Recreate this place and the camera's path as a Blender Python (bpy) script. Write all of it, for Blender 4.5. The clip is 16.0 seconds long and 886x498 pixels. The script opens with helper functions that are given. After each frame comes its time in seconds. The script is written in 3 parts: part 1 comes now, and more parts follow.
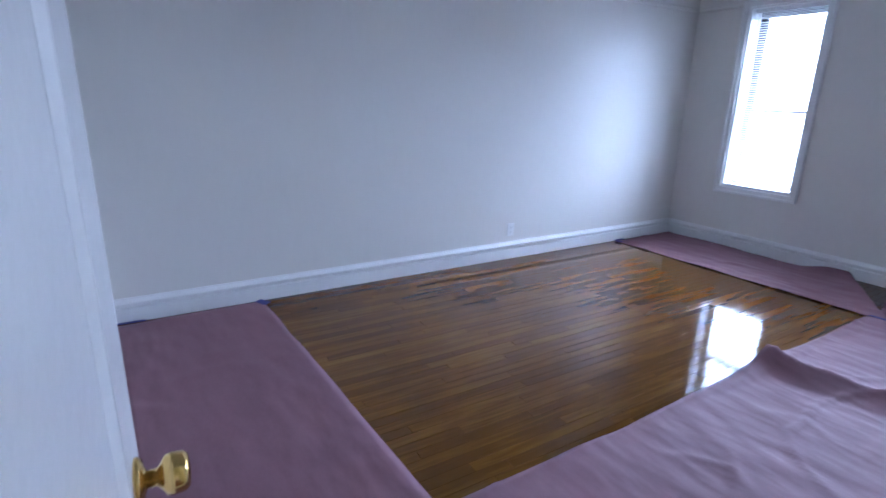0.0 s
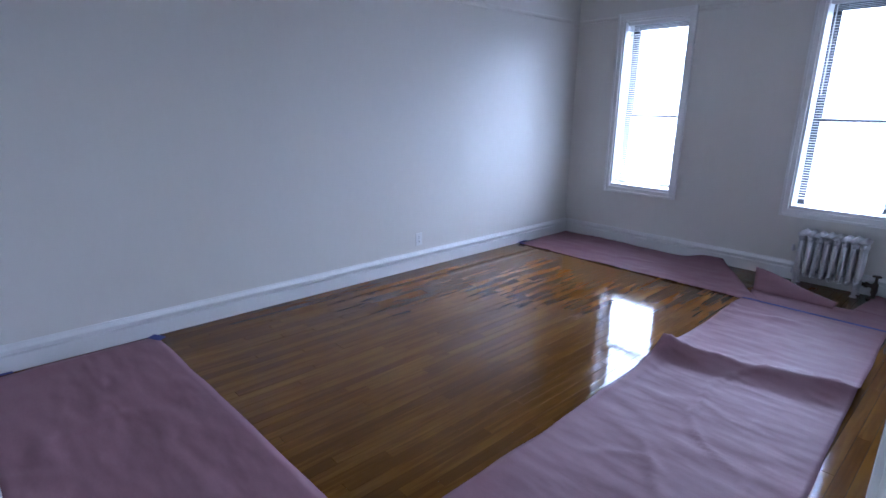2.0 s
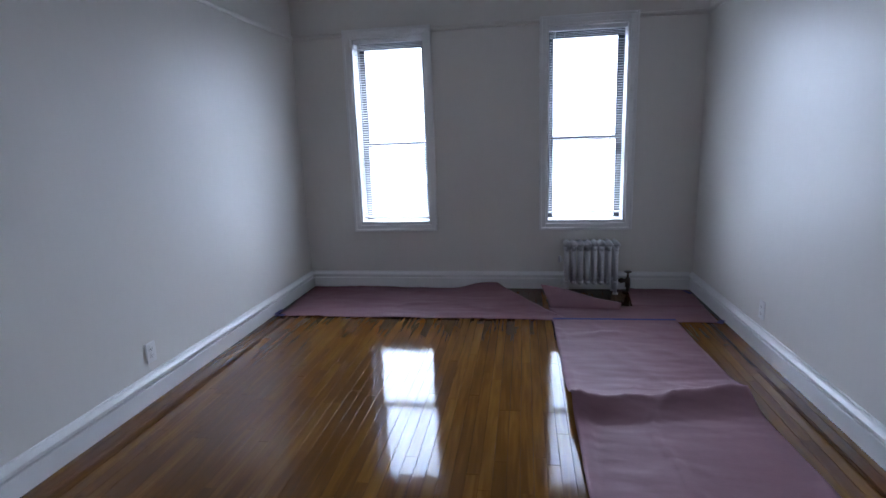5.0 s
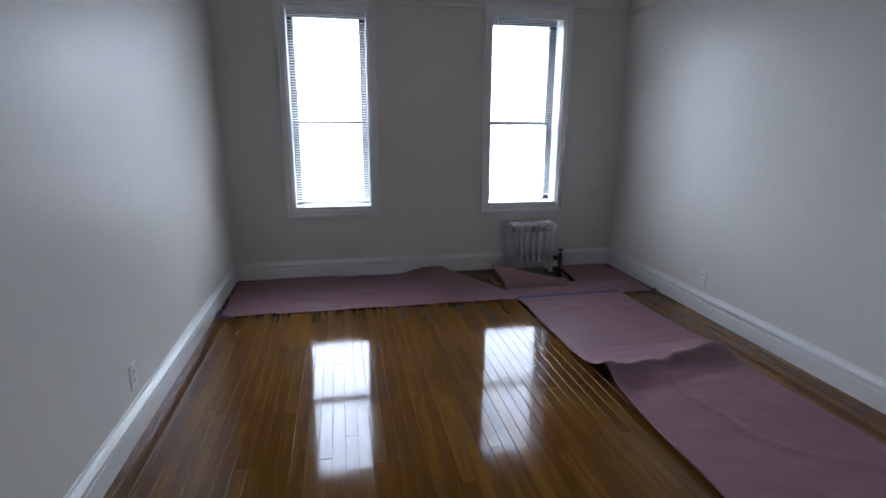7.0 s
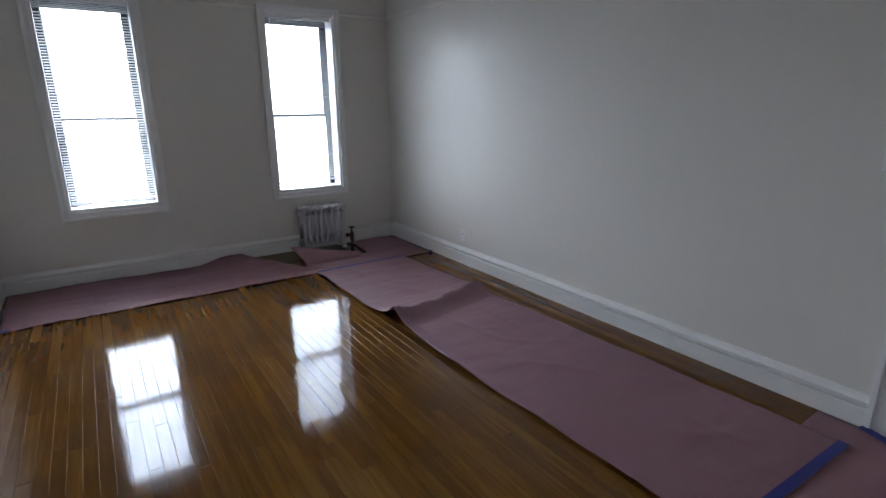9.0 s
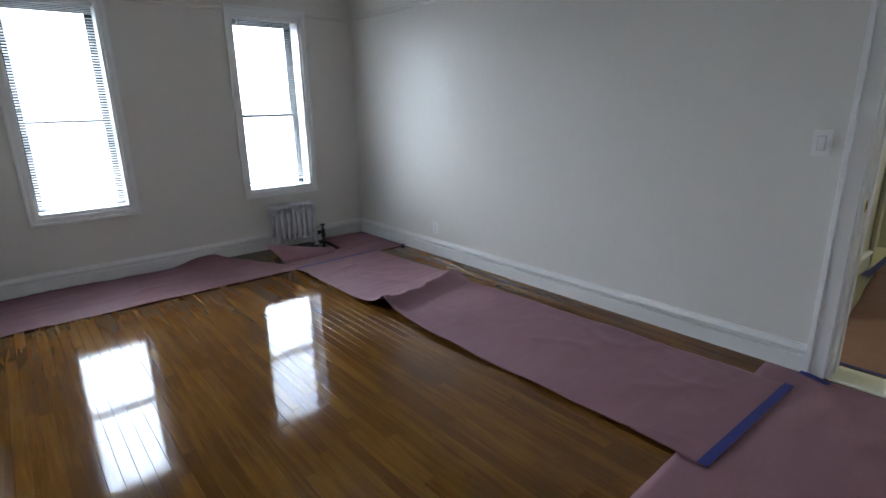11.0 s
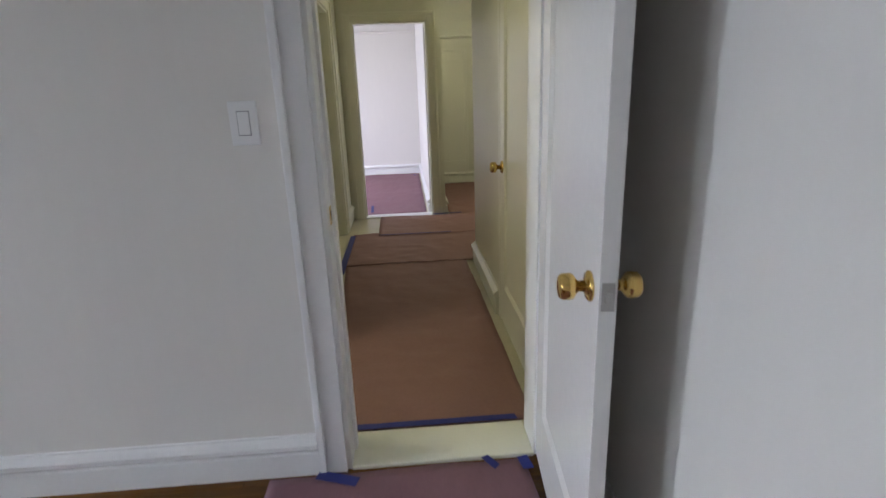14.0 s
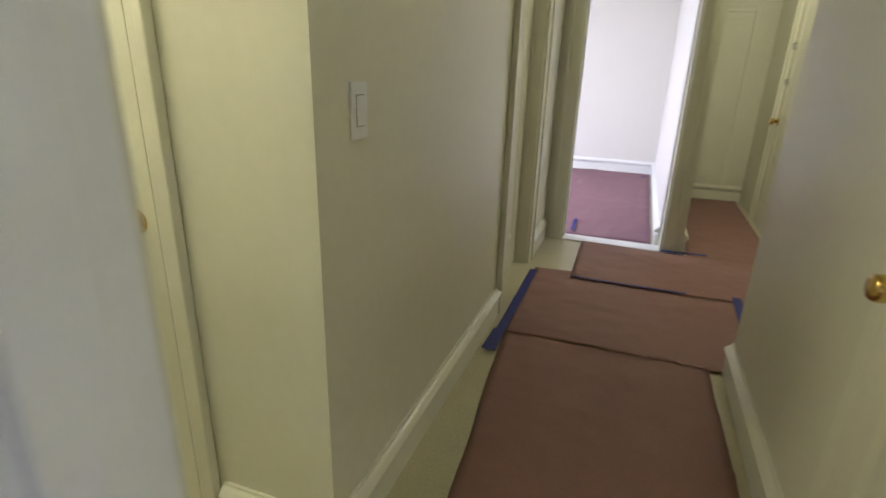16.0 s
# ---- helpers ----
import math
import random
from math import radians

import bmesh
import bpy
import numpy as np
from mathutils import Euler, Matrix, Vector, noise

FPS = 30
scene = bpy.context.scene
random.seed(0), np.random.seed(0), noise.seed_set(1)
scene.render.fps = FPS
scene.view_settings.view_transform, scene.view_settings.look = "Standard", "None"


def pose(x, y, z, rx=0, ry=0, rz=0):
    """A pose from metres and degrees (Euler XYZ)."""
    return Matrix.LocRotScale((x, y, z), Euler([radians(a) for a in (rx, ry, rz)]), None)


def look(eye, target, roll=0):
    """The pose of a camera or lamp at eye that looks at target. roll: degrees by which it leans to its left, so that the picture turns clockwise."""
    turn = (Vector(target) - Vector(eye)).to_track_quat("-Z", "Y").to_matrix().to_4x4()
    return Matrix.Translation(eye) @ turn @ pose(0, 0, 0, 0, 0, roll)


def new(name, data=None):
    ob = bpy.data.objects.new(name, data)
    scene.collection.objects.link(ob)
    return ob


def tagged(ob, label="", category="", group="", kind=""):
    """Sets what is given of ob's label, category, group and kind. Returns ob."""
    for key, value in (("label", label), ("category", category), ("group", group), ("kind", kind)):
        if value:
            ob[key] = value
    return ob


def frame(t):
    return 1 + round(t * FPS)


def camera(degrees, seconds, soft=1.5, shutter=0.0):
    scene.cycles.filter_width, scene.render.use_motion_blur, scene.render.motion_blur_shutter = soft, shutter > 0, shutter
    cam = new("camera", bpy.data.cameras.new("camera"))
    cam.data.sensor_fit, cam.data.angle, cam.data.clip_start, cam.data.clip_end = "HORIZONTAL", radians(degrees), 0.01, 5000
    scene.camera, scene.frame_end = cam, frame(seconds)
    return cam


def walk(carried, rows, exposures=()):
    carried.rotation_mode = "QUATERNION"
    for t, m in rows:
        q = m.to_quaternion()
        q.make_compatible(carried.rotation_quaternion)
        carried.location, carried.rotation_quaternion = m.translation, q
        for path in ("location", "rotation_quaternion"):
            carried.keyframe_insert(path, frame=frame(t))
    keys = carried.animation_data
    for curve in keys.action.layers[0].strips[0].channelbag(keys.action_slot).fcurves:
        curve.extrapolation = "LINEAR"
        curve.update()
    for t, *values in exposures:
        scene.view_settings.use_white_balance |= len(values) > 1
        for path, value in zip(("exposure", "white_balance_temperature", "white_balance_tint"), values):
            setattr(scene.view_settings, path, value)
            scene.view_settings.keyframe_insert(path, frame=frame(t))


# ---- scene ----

# camera and walk: seconds, x, y, z, yaw, pitch, roll
cam = camera(80.5, 16.0, soft=1.5, shutter=0.3)
PATH = [
    (0, 3.670, 1.197, 1.432, 58.76, -16.20, -1.38),
    (0.5, 3.607, 1.193, 1.477, 50.27, -15.52, -1.67),
    (1, 3.607, 1.192, 1.477, 46.32, -15.01, -0.47),
    (1.5, 3.607, 1.194, 1.480, 46.70, -15.71, -0.32),
    (2, 3.600, 1.197, 1.473, 47.72, -15.46, -0.53),
    (2.5, 3.516, 1.298, 1.472, 51.43, -16.21, 4.85),
    (3, 3.425, 1.340, 1.499, 38.70, -14.15, 3.55),
    (3.5, 3.086, 1.541, 1.402, 25.42, -16.15, 1.38),
    (4, 2.792, 1.658, 1.405, 19.40, -14.21, 1.00),
    (6.5, 1.174, 1.699, 1.386, -5.41, -11.33, 0.75),
    (7, 0.968, 1.793, 1.415, -10.88, -14.04, -0.32),
    (7.5, 0.680, 1.735, 1.512, -25.65, -16.54, 0.57),
    (8, 0.696, 1.518, 1.440, -30.43, -15.90, 1.12),
    (8.5, 0.810, 1.233, 1.470, -31.88, -15.59, 0.75),
    (11, 0.384, 1.182, 1.480, -40.30, -15.72, 1.00),
    (11.5, 0.386, 1.208, 1.480, -40.26, -16.11, 1.13),
    (12, 0.416, 1.276, 1.419, -48.62, -16.27, 1.03),
    (12.5, 0.726, 1.284, 1.366, -59.70, -17.52, 2.54),
    (13, 1.102, 1.417, 1.336, -74.60, -15.52, 2.27),
    (13.5, 1.497, 1.548, 1.331, -91.39, -15.83, 2.39),
    (14, 1.953, 1.525, 1.313, -94.18, -16.68, 2.00),
    (14.2, 2.116, 1.541, 1.323, -93.46, -16.69, 0.67),
    (14.5, 2.374, 1.574, 1.302, -95.08, -16.37, 0.39),
    (15, 2.760, 1.573, 1.301, -95.16, -15.79, -0.85),
    (15.2, 2.920, 1.550, 1.305, -89.57, -18.03, 0.22),
    (15.5, 3.210, 1.510, 1.327, -82.60, -18.66, -0.37),
    (15.7, 3.345, 1.515, 1.312, -76.24, -17.92, -1.42),
    (16, 3.565, 1.550, 1.308, -69.72, -19.56, -1.62),
]
EXPOSURES = [(0.0, 0.45, 4800, 18), (1.5, 0.18, 4900, 19), (2.8, 0.26, 5000, 18), (3.5, 0.0, 5150, 18), (4.2, -0.22, 5250, 17), (6.3, -0.56, 5600, 14), (8.5, -0.50, 5950, 12),
             (11.0, -0.10, 5900, 9), (12.5, 0.07, 6000, 11), (14.0, 0.17, 6120, 14), (15.2, 0.18, 5980, 14), (16.0, 0.48, 6200, 12)]
walk(cam, [(t, pose(x, y, z, 90 + p, r, yaw)) for t, x, y, z, yaw, p, r in PATH], EXPOSURES)

# world and large lights
world = bpy.data.worlds.new("world")
scene.world = world
world.use_nodes = True
sky = world.node_tree.nodes.new("ShaderNodeTexSky")
sky.sky_type = "NISHITA"
sky.sun_disc = False
sky.sun_elevation, sky.sun_rotation = radians(45), radians(200)
world.node_tree.nodes["Background"].inputs[1].default_value = 0.12
world.node_tree.links.new(sky.outputs[0], world.node_tree.nodes["Background"].inputs[0])


def area_lamp(name, m, sx, sy, power, colour, spread=180):
    d = bpy.data.lights.new(name, "AREA")
    d.shape, d.size, d.size_y, d.energy, d.color, d.spread = "RECTANGLE", sx, sy, power, colour, radians(spread)
    ob = new(name, d)
    ob.matrix_world = m
    return ob


W, N, S = 3.59, 6.5, 0.966          # bedroom: east face, north face, south face
CEIL = 2.66
WIN = [(0.548, 1.232), (2.296, 2.985)]   # clear openings in the north wall
WZ0, WZ1 = 0.618, 2.322
DAY = (0.86, 0.93, 1.0)
# the bright sky over the street, seen through both windows, leaning in so that its light falls downwards
area_lamp("sky_light", pose(1.75, N + 1.38, 1.40, -50, 0, 0), 5.4, 3.0, 930, DAY, 115)
area_lamp("sky_light", pose(8.75, 4.9, 1.5, -42, 0, 0), 1.4, 1.6, 135, (0.78, 0.80, 1.0))
sun_data = bpy.data.lights.new("sun", "SUN")
sun_data.energy, sun_data.angle, sun_data.color = 1.0, radians(10), (1, 0.96, 0.9)
new("sun", sun_data).matrix_world = look((0, 0, 20), (2, 12, 0))


# materials
def material(name, colour, rough=0.5, metal=0.0, vary=0.06, scale=6.0, bump=0.0, bump_scale=60.0, coat=0.0, spec=0.5, stretch=(1, 1, 1), rnd=0.0, relief=0.01, fold=3):
    m = bpy.data.materials.new(name)
    m.use_nodes = True
    nt = m.node_tree
    b = nt.nodes["Principled BSDF"]
    b.inputs["Roughness"].default_value, b.inputs["Metallic"].default_value = rough, metal
    b.inputs["Coat Weight"].default_value, b.inputs["Specular IOR Level"].default_value = coat, spec
    co = nt.nodes.new("ShaderNodeTexCoord")
    mp = nt.nodes.new("ShaderNodeMapping")
    mp.inputs["Scale"].default_value = stretch
    nt.links.new(co.outputs["Object"], mp.inputs[0])
    big, small = nt.nodes.new("ShaderNodeTexNoise"), nt.nodes.new("ShaderNodeTexNoise")
    big.inputs["Scale"].default_value, small.inputs["Scale"].default_value = scale * 0.3, scale * 9
    big.inputs["Detail"].default_value = small.inputs["Detail"].default_value = 4
    mx = nt.nodes.new("ShaderNodeMath")
    mx.operation = "ADD"
    for n, s in ((big, 0), (small, 1)):
        nt.links.new(mp.outputs[0], n.inputs["Vector"])
        nt.links.new(n.outputs[0], mx.inputs[s])
    last = mx.outputs[0]
    if rnd:
        inf = nt.nodes.new("ShaderNodeObjectInfo")
        ma = nt.nodes.new("ShaderNodeMath")
        ma.operation, ma.inputs[1].default_value = "MULTIPLY_ADD", rnd
        nt.links.new(inf.outputs["Random"], ma.inputs[0])
        nt.links.new(last, ma.inputs[2])
        last = ma.outputs[0]
    r = nt.nodes.new("ShaderNodeMapRange")
    r.inputs[1].default_value, r.inputs[2].default_value = 0.6, 1.4 + rnd
    nt.links.new(last, r.inputs[0])
    ramp = nt.nodes.new("ShaderNodeMix")
    ramp.data_type = "RGBA"
    nt.links.new(r.outputs[0], ramp.inputs[0])
    ramp.inputs[6].default_value = (*[c * (1 - vary) for c in colour], 1)
    ramp.inputs[7].default_value = (*[min(1, c * (1 + vary)) for c in colour], 1)
    nt.links.new(ramp.outputs[2], b.inputs["Base Color"])
    if bump:
        bn, bp = nt.nodes.new("ShaderNodeTexNoise"), nt.nodes.new("ShaderNodeBump")
        bn.inputs["Scale"].default_value, bn.inputs["Detail"].default_value = bump_scale, fold
        bp.inputs["Strength"].default_value, bp.inputs["Distance"].default_value = bump, relief
        nt.links.new(mp.outputs[0], bn.inputs["Vector"])
        nt.links.new(bn.outputs[0], bp.inputs["Height"])
        nt.links.new(bp.outputs[0], b.inputs["Normal"])
        nt.links.new(bp.outputs[0], b.inputs["Coat Normal"])
    return m


def wood(name, dark, mid, light, rough=0.3, coat=1.0):
    """Strip oak under a thick, slightly wavy varnish; each board has its own tone."""
    m = bpy.data.materials.new(name)
    m.use_nodes = True
    nt = m.node_tree
    L = nt.links.new
    b = nt.nodes["Principled BSDF"]
    b.inputs["Roughness"].default_value = rough
    b.inputs["Coat Weight"].default_value, b.inputs["Coat Roughness"].default_value = coat, 0.07
    b.inputs["Coat IOR"].default_value = 1.36
    b.inputs["Specular IOR Level"].default_value = 0.0
    geo = nt.nodes.new("ShaderNodeNewGeometry")
    inf = nt.nodes.new("ShaderNodeObjectInfo")
    off = nt.nodes.new("ShaderNodeVectorMath")
    off.operation = "MULTIPLY_ADD"
    off.inputs[1].default_value = (1, 1, 1)
    rv = nt.nodes.new("ShaderNodeMath")
    rv.operation, rv.inputs[1].default_value = "MULTIPLY", 37.0
    isl = nt.nodes.new("ShaderNodeMath")
    isl.operation = "ADD"
    L(inf.outputs["Random"], isl.inputs[0])
    L(geo.outputs["Random Per Island"], isl.inputs[1])
    fr = nt.nodes.new("ShaderNodeMath")
    fr.operation = "FRACT"
    L(isl.outputs[0], fr.inputs[0])
    L(fr.outputs[0], rv.inputs[0])
    L(geo.outputs["Position"], off.inputs[0])
    L(rv.outputs[0], off.inputs[2])
    mp = nt.nodes.new("ShaderNodeMapping")
    mp.inputs["Scale"].default_value = (26, 1.6, 26)
    L(off.outputs[0], mp.inputs[0])
    gr = nt.nodes.new("ShaderNodeTexNoise")
    gr.inputs["Scale"].default_value, gr.inputs["Detail"].default_value, gr.inputs["Distortion"].default_value = 1.6, 7, 0.6
    L(mp.outputs[0], gr.inputs["Vector"])
    mix = nt.nodes.new("ShaderNodeMath")
    mix.operation, mix.inputs[1].default_value = "MULTIPLY_ADD", 0.21
    L(fr.outputs[0], mix.inputs[0])
    g2 = nt.nodes.new("ShaderNodeMath")
    g2.operation, g2.inputs[1].default_value = "MULTIPLY", 0.55
    L(gr.outputs[0], g2.inputs[0])
    L(g2.outputs[0], mix.inputs[2])
    # broad stain wear over many boards
    st = nt.nodes.new("ShaderNodeTexNoise")
    st.inputs["Scale"].default_value, st.inputs["Detail"].default_value = 1.1, 3
    L(geo.outputs["Position"], st.inputs["Vector"])
    s2 = nt.nodes.new("ShaderNodeMath")
    s2.operation, s2.inputs[1].default_value = "MULTIPLY_ADD", 0.5
    L(st.outputs[0], s2.inputs[0])
    L(mix.outputs[0], s2.inputs[2])
    cr = nt.nodes.new("ShaderNodeValToRGB")
    e = cr.color_ramp.elements
    e[0].position, e[0].color = 0.22, (*dark, 1)
    e[1].position, e[1].color = 0.88, (*light, 1)
    k = e.new(0.58)
    k.color = (*mid, 1)
    L(s2.outputs[0], cr.inputs[0])
    L(cr.outputs[0], b.inputs["Base Color"])
    # varnish: long shallow waves along the boards and fine brush streaks
    w1 = nt.nodes.new("ShaderNodeMapping")
    w1.inputs["Scale"].default_value = (20, 2.4, 1)
    L(geo.outputs["Position"], w1.inputs[0])
    n1, n2 = nt.nodes.new("ShaderNodeTexNoise"), nt.nodes.new("ShaderNodeTexNoise")
    n1.inputs["Scale"].default_value, n1.inputs["Detail"].default_value = 1.0, 2
    n2.inputs["Scale"].default_value, n2.inputs["Detail"].default_value = 5.0, 3
    ad = nt.nodes.new("ShaderNodeMath")
    ad.operation, ad.inputs[1].default_value = "MULTIPLY_ADD", 0.40
    for n in (n1, n2):
        L(w1.outputs[0], n.inputs["Vector"])
    L(n2.outputs[0], ad.inputs[0])
    L(n1.outputs[0], ad.inputs[2])
    bp = nt.nodes.new("ShaderNodeBump")
    bp.inputs["Strength"].default_value, bp.inputs["Distance"].default_value = 0.012, 0.006
    L(ad.outputs[0], bp.inputs["Height"])
    L(bp.outputs[0], b.inputs["Normal"])
    L(bp.outputs[0], b.inputs["Coat Normal"])
    return m


def glow(name, colour, strength):
    m = bpy.data.materials.new(name)
    m.use_nodes = True
    b = m.node_tree.nodes["Principled BSDF"]
    b.inputs["Base Color"].default_value = (*colour, 1)
    b.inputs["Emission Color"].default_value, b.inputs["Emission Strength"].default_value = (*colour, 1), strength
    return m


def glass_material():
    m = bpy.data.materials.new("window_glass")
    m.use_nodes = True
    b = m.node_tree.nodes["Principled BSDF"]
    b.inputs["Roughness"].default_value, b.inputs["Transmission Weight"].default_value, b.inputs["IOR"].default_value = 0.0, 1.0, 1.45
    return m


WALL = material("satin wall paint", (0.73, 0.71, 0.665), 0.40, vary=0.015, scale=3, bump=0.07, bump_scale=9, spec=0.34, stretch=(1, 1, 0.22))
CEILING = material("flat ceiling paint", (0.78, 0.78, 0.75), 0.7, vary=0.02, scale=3, bump=0.05)
TRIM = material("glossy trim paint", (0.80, 0.80, 0.79), 0.28, vary=0.025, scale=8, bump=0.06, bump_scale=40)
CREAM = material("cream hall paint", (0.70, 0.69, 0.555), 0.38, vary=0.03, scale=3, bump=0.10, bump_scale=25)
CREAM_TRIM = material("cream gloss trim", (0.73, 0.72, 0.59), 0.28, vary=0.03, scale=8, bump=0.06, bump_scale=40)
DOOR_WHITE = material("door gloss paint", (0.80, 0.79, 0.77), 0.26, vary=0.025, scale=5, bump=0.06, bump_scale=35)
PAPER = material("pink rosin paper", (0.225, 0.116, 0.136), 0.66, vary=0.07, scale=7, bump=0.9, bump_scale=5, spec=0.35, relief=0.022, fold=1.5, stretch=(0.6, 1.5, 1))
# the same pink rosin paper, with the hall lamps' warm tint put into its colour
PAPER_LAMP_TINT = material("lamp-tinted rosin paper", (0.258, 0.142, 0.115), 0.7, vary=0.07, scale=7, bump=0.8, bump_scale=5, spec=0.3, relief=0.018, fold=1.5)
TAPE = material("blue painter tape", (0.016, 0.022, 0.17), 0.6, vary=0.15, scale=30, bump=0.1, bump_scale=150)
BRASS = material("polished brass", (0.72, 0.50, 0.17), 0.16, metal=1.0, vary=0.08, scale=30)
STEEL = material("dull steel", (0.45, 0.44, 0.42), 0.35, metal=1.0, vary=0.1, scale=40)
IRON = material("radiator paint", (0.66, 0.65, 0.68), 0.33, vary=0.05, scale=14, bump=0.12, bump_scale=60)
VALVE = material("tarnished brass valve", (0.09, 0.07, 0.055), 0.45, metal=0.6, vary=0.3, scale=60)
SLAT = material("white vinyl slat", (0.80, 0.80, 0.80), 0.45, vary=0.02, scale=20)
# thin slats let some daylight through
st_nodes = SLAT.node_tree
glow_through = st_nodes.nodes.new("ShaderNodeBsdfTranslucent")
glow_through.inputs[0].default_value = (0.85, 0.85, 0.84, 1)
slat_mix = st_nodes.nodes.new("ShaderNodeMixShader")
slat_mix.inputs[0].default_value = 0.3
st_nodes.links.new(st_nodes.nodes["Principled BSDF"].outputs[0], slat_mix.inputs[1])
st_nodes.links.new(glow_through.outputs[0], slat_mix.inputs[2])
st_nodes.links.new(slat_mix.outputs[0], st_nodes.nodes["Material Output"].inputs[0])
SASH = material("dark window sash", (0.022, 0.025, 0.032), 0.4, vary=0.1, scale=15)
GREY = material("gap shade grey", (0.30, 0.30, 0.30), 0.5)
PLASTIC = material("white plastic plate", (0.80, 0.80, 0.79), 0.35, vary=0.01)
DARK = material("dark hole shade", (0.03, 0.03, 0.03), 0.6)
LINO = material("cream hall tile", (0.50, 0.46, 0.30), 0.35, vary=0.16, scale=9, bump=0.05, bump_scale=20)
OAK = wood("varnished oak", (0.064, 0.0245, 0.0040), (0.106, 0.043, 0.0066), (0.20, 0.092, 0.0155))
WALNUT = wood("dark walnut strip", (0.045, 0.017, 0.005), (0.10, 0.041, 0.010), (0.17, 0.074, 0.018))
SUBFLOOR = material("dark board joint", (0.03, 0.015, 0.008), 0.6)
GLASS = glass_material()
LAMP_GLASS = glow("lit ceiling glass", (1.0, 0.95, 0.70), 46.0)


# building helpers
def box(bm, x0, x1, y0, y1, z0, z1, bevel=0.0):
    r = bmesh.ops.create_cube(bm, size=1.0, matrix=Matrix.LocRotScale(((x0 + x1) / 2, (y0 + y1) / 2, (z0 + z1) / 2), None, (x1 - x0, y1 - y0, z1 - z0)))
    if bevel:
        ed = list({e for v in r["verts"] for e in v.link_edges})
        bmesh.ops.bevel(bm, geom=ed, offset=bevel, segments=2, profile=0.6, affect="EDGES")
    return r["verts"]


def tube(bm, p0, p1, r0, r1=None, seg=16, caps=True):
    p0, p1 = Vector(p0), Vector(p1)
    d = p1 - p0
    m = Matrix.Translation((p0 + p1) / 2) @ d.to_track_quat("Z", "Y").to_matrix().to_4x4()
    bmesh.ops.create_cone(bm, cap_ends=caps, segments=seg, radius1=r0, radius2=r0 if r1 is None else r1, depth=d.length, matrix=m)


def lathe(bm, prof, m, seg=20):
    """A turned shape: prof is (radius, height) along local z."""
    rings = []
    for r, h in prof:
        rings.append([bm.verts.new(m @ Vector((r * math.cos(a), r * math.sin(a), h))) for a in [2 * math.pi * i / seg for i in range(seg)]])
    for a, b in zip(rings, rings[1:]):
        for i in range(seg):
            bm.faces.new((a[i], a[(i + 1) % seg], b[(i + 1) % seg], b[i]))
    bm.faces.new(list(reversed(rings[0])))
    bm.faces.new(rings[-1])


def sweep(bm, prof, p0, p1, out):
    """A moulding: prof is (depth, height) pairs, run from p0 to p1; depth goes along out, height is up."""
    p0, p1, out = Vector(p0), Vector(p1), Vector(out)
    up = Vector((0, 0, 1))
    a = [bm.verts.new(p0 + out * d + up * h) for d, h in prof]
    b = [bm.verts.new(p1 + out * d + up * h) for d, h in prof]
    n = len(prof)
    for i in range(n):
        bm.faces.new((a[i], a[(i + 1) % n], b[(i + 1) % n], b[i]))
    bm.faces.new(list(reversed(a)))
    bm.faces.new(b)


def link_mesh(name, bm, mat, smooth=False):
    bmesh.ops.recalc_face_normals(bm, faces=bm.faces[:])
    me = bpy.data.meshes.new(name)
    bm.to_mesh(me)
    bm.free()
    me.materials.append(mat)
    if smooth:
        for p in me.polygons:
            p.use_smooth = True
    return new(name, me)


def part(name, bm, mat, parent, label="", smooth=False):
    ob = link_mesh(name, bm, mat, smooth)
    ob.parent = parent
    if parent is not None:
        ob.matrix_parent_inverse = parent.matrix_world.inverted()
    if label:
        tagged(ob, label)
    return ob


def thing(name, at, label, category, group="", kind=""):
    ob = new(name)
    ob.empty_display_size = 0.1
    ob.matrix_world = pose(*at)
    return tagged(ob, label, category, group, kind)


def setting(name, bm, mat, label, category):
    return tagged(link_mesh(name, bm, mat), label, category, kind="structure")


def boxes(*args):
    bm = bmesh.new()
    for a in args:
        box(bm, *a)
    return bm


# ---- large structure ----
T = 0.16            # east wall thickness
DY0, DY1, DZ = 1.095, 1.80, 2.03     # bedroom doorway
XA = W + T
HALL_S, HALL_N, HALL_END = 1.01, 2.16, 7.665
HALL_X = 5.97        # where the hall opens into the foyer
ALC_X, ALC_N = 4.48, 3.6
FOY_S, FOY_X = 0.43, 9.80
PART = 1.12          # south face of the partition beside the far doorway
FAR_X, FAR_N = 10.95, 4.95

setting("floor", boxes((-0.2, XA - 0.02, S - 0.2, N + 0.1, -0.16, -0.02)), SUBFLOOR, "varnished strip oak floor with a dark inlaid border", "floor")
floor = bpy.data.objects["floor"]
setting("floor_hall", boxes((XA - 0.02, FAR_X + 0.2, -0.6, FAR_N + 0.2, -0.16, 0.0)), LINO, "cream mottled tile floor of the hall", "floor")
nw = [(-0.3, XA, N, N + 0.3, -0.16, WZ0), (-0.3, XA, N, N + 0.3, WZ1, CEIL)]
xs = [-0.3] + [v for w in WIN for v in w] + [XA]
for i in range(0, len(xs), 2):
    nw.append((xs[i], xs[i + 1], N, N + 0.3, WZ0, WZ1))
setting("wall_north", boxes(*nw), WALL, "white satin plaster wall with two window openings", "wall")
setting("wall_west", boxes((-0.3, 0.0, S - 0.2, N, -0.16, CEIL)), WALL, "white satin painted plaster wall", "wall")
setting("wall_south", boxes((0.0, XA, S - 0.2, S, -0.16, CEIL)), WALL, "white satin painted plaster wall behind the open door", "wall")
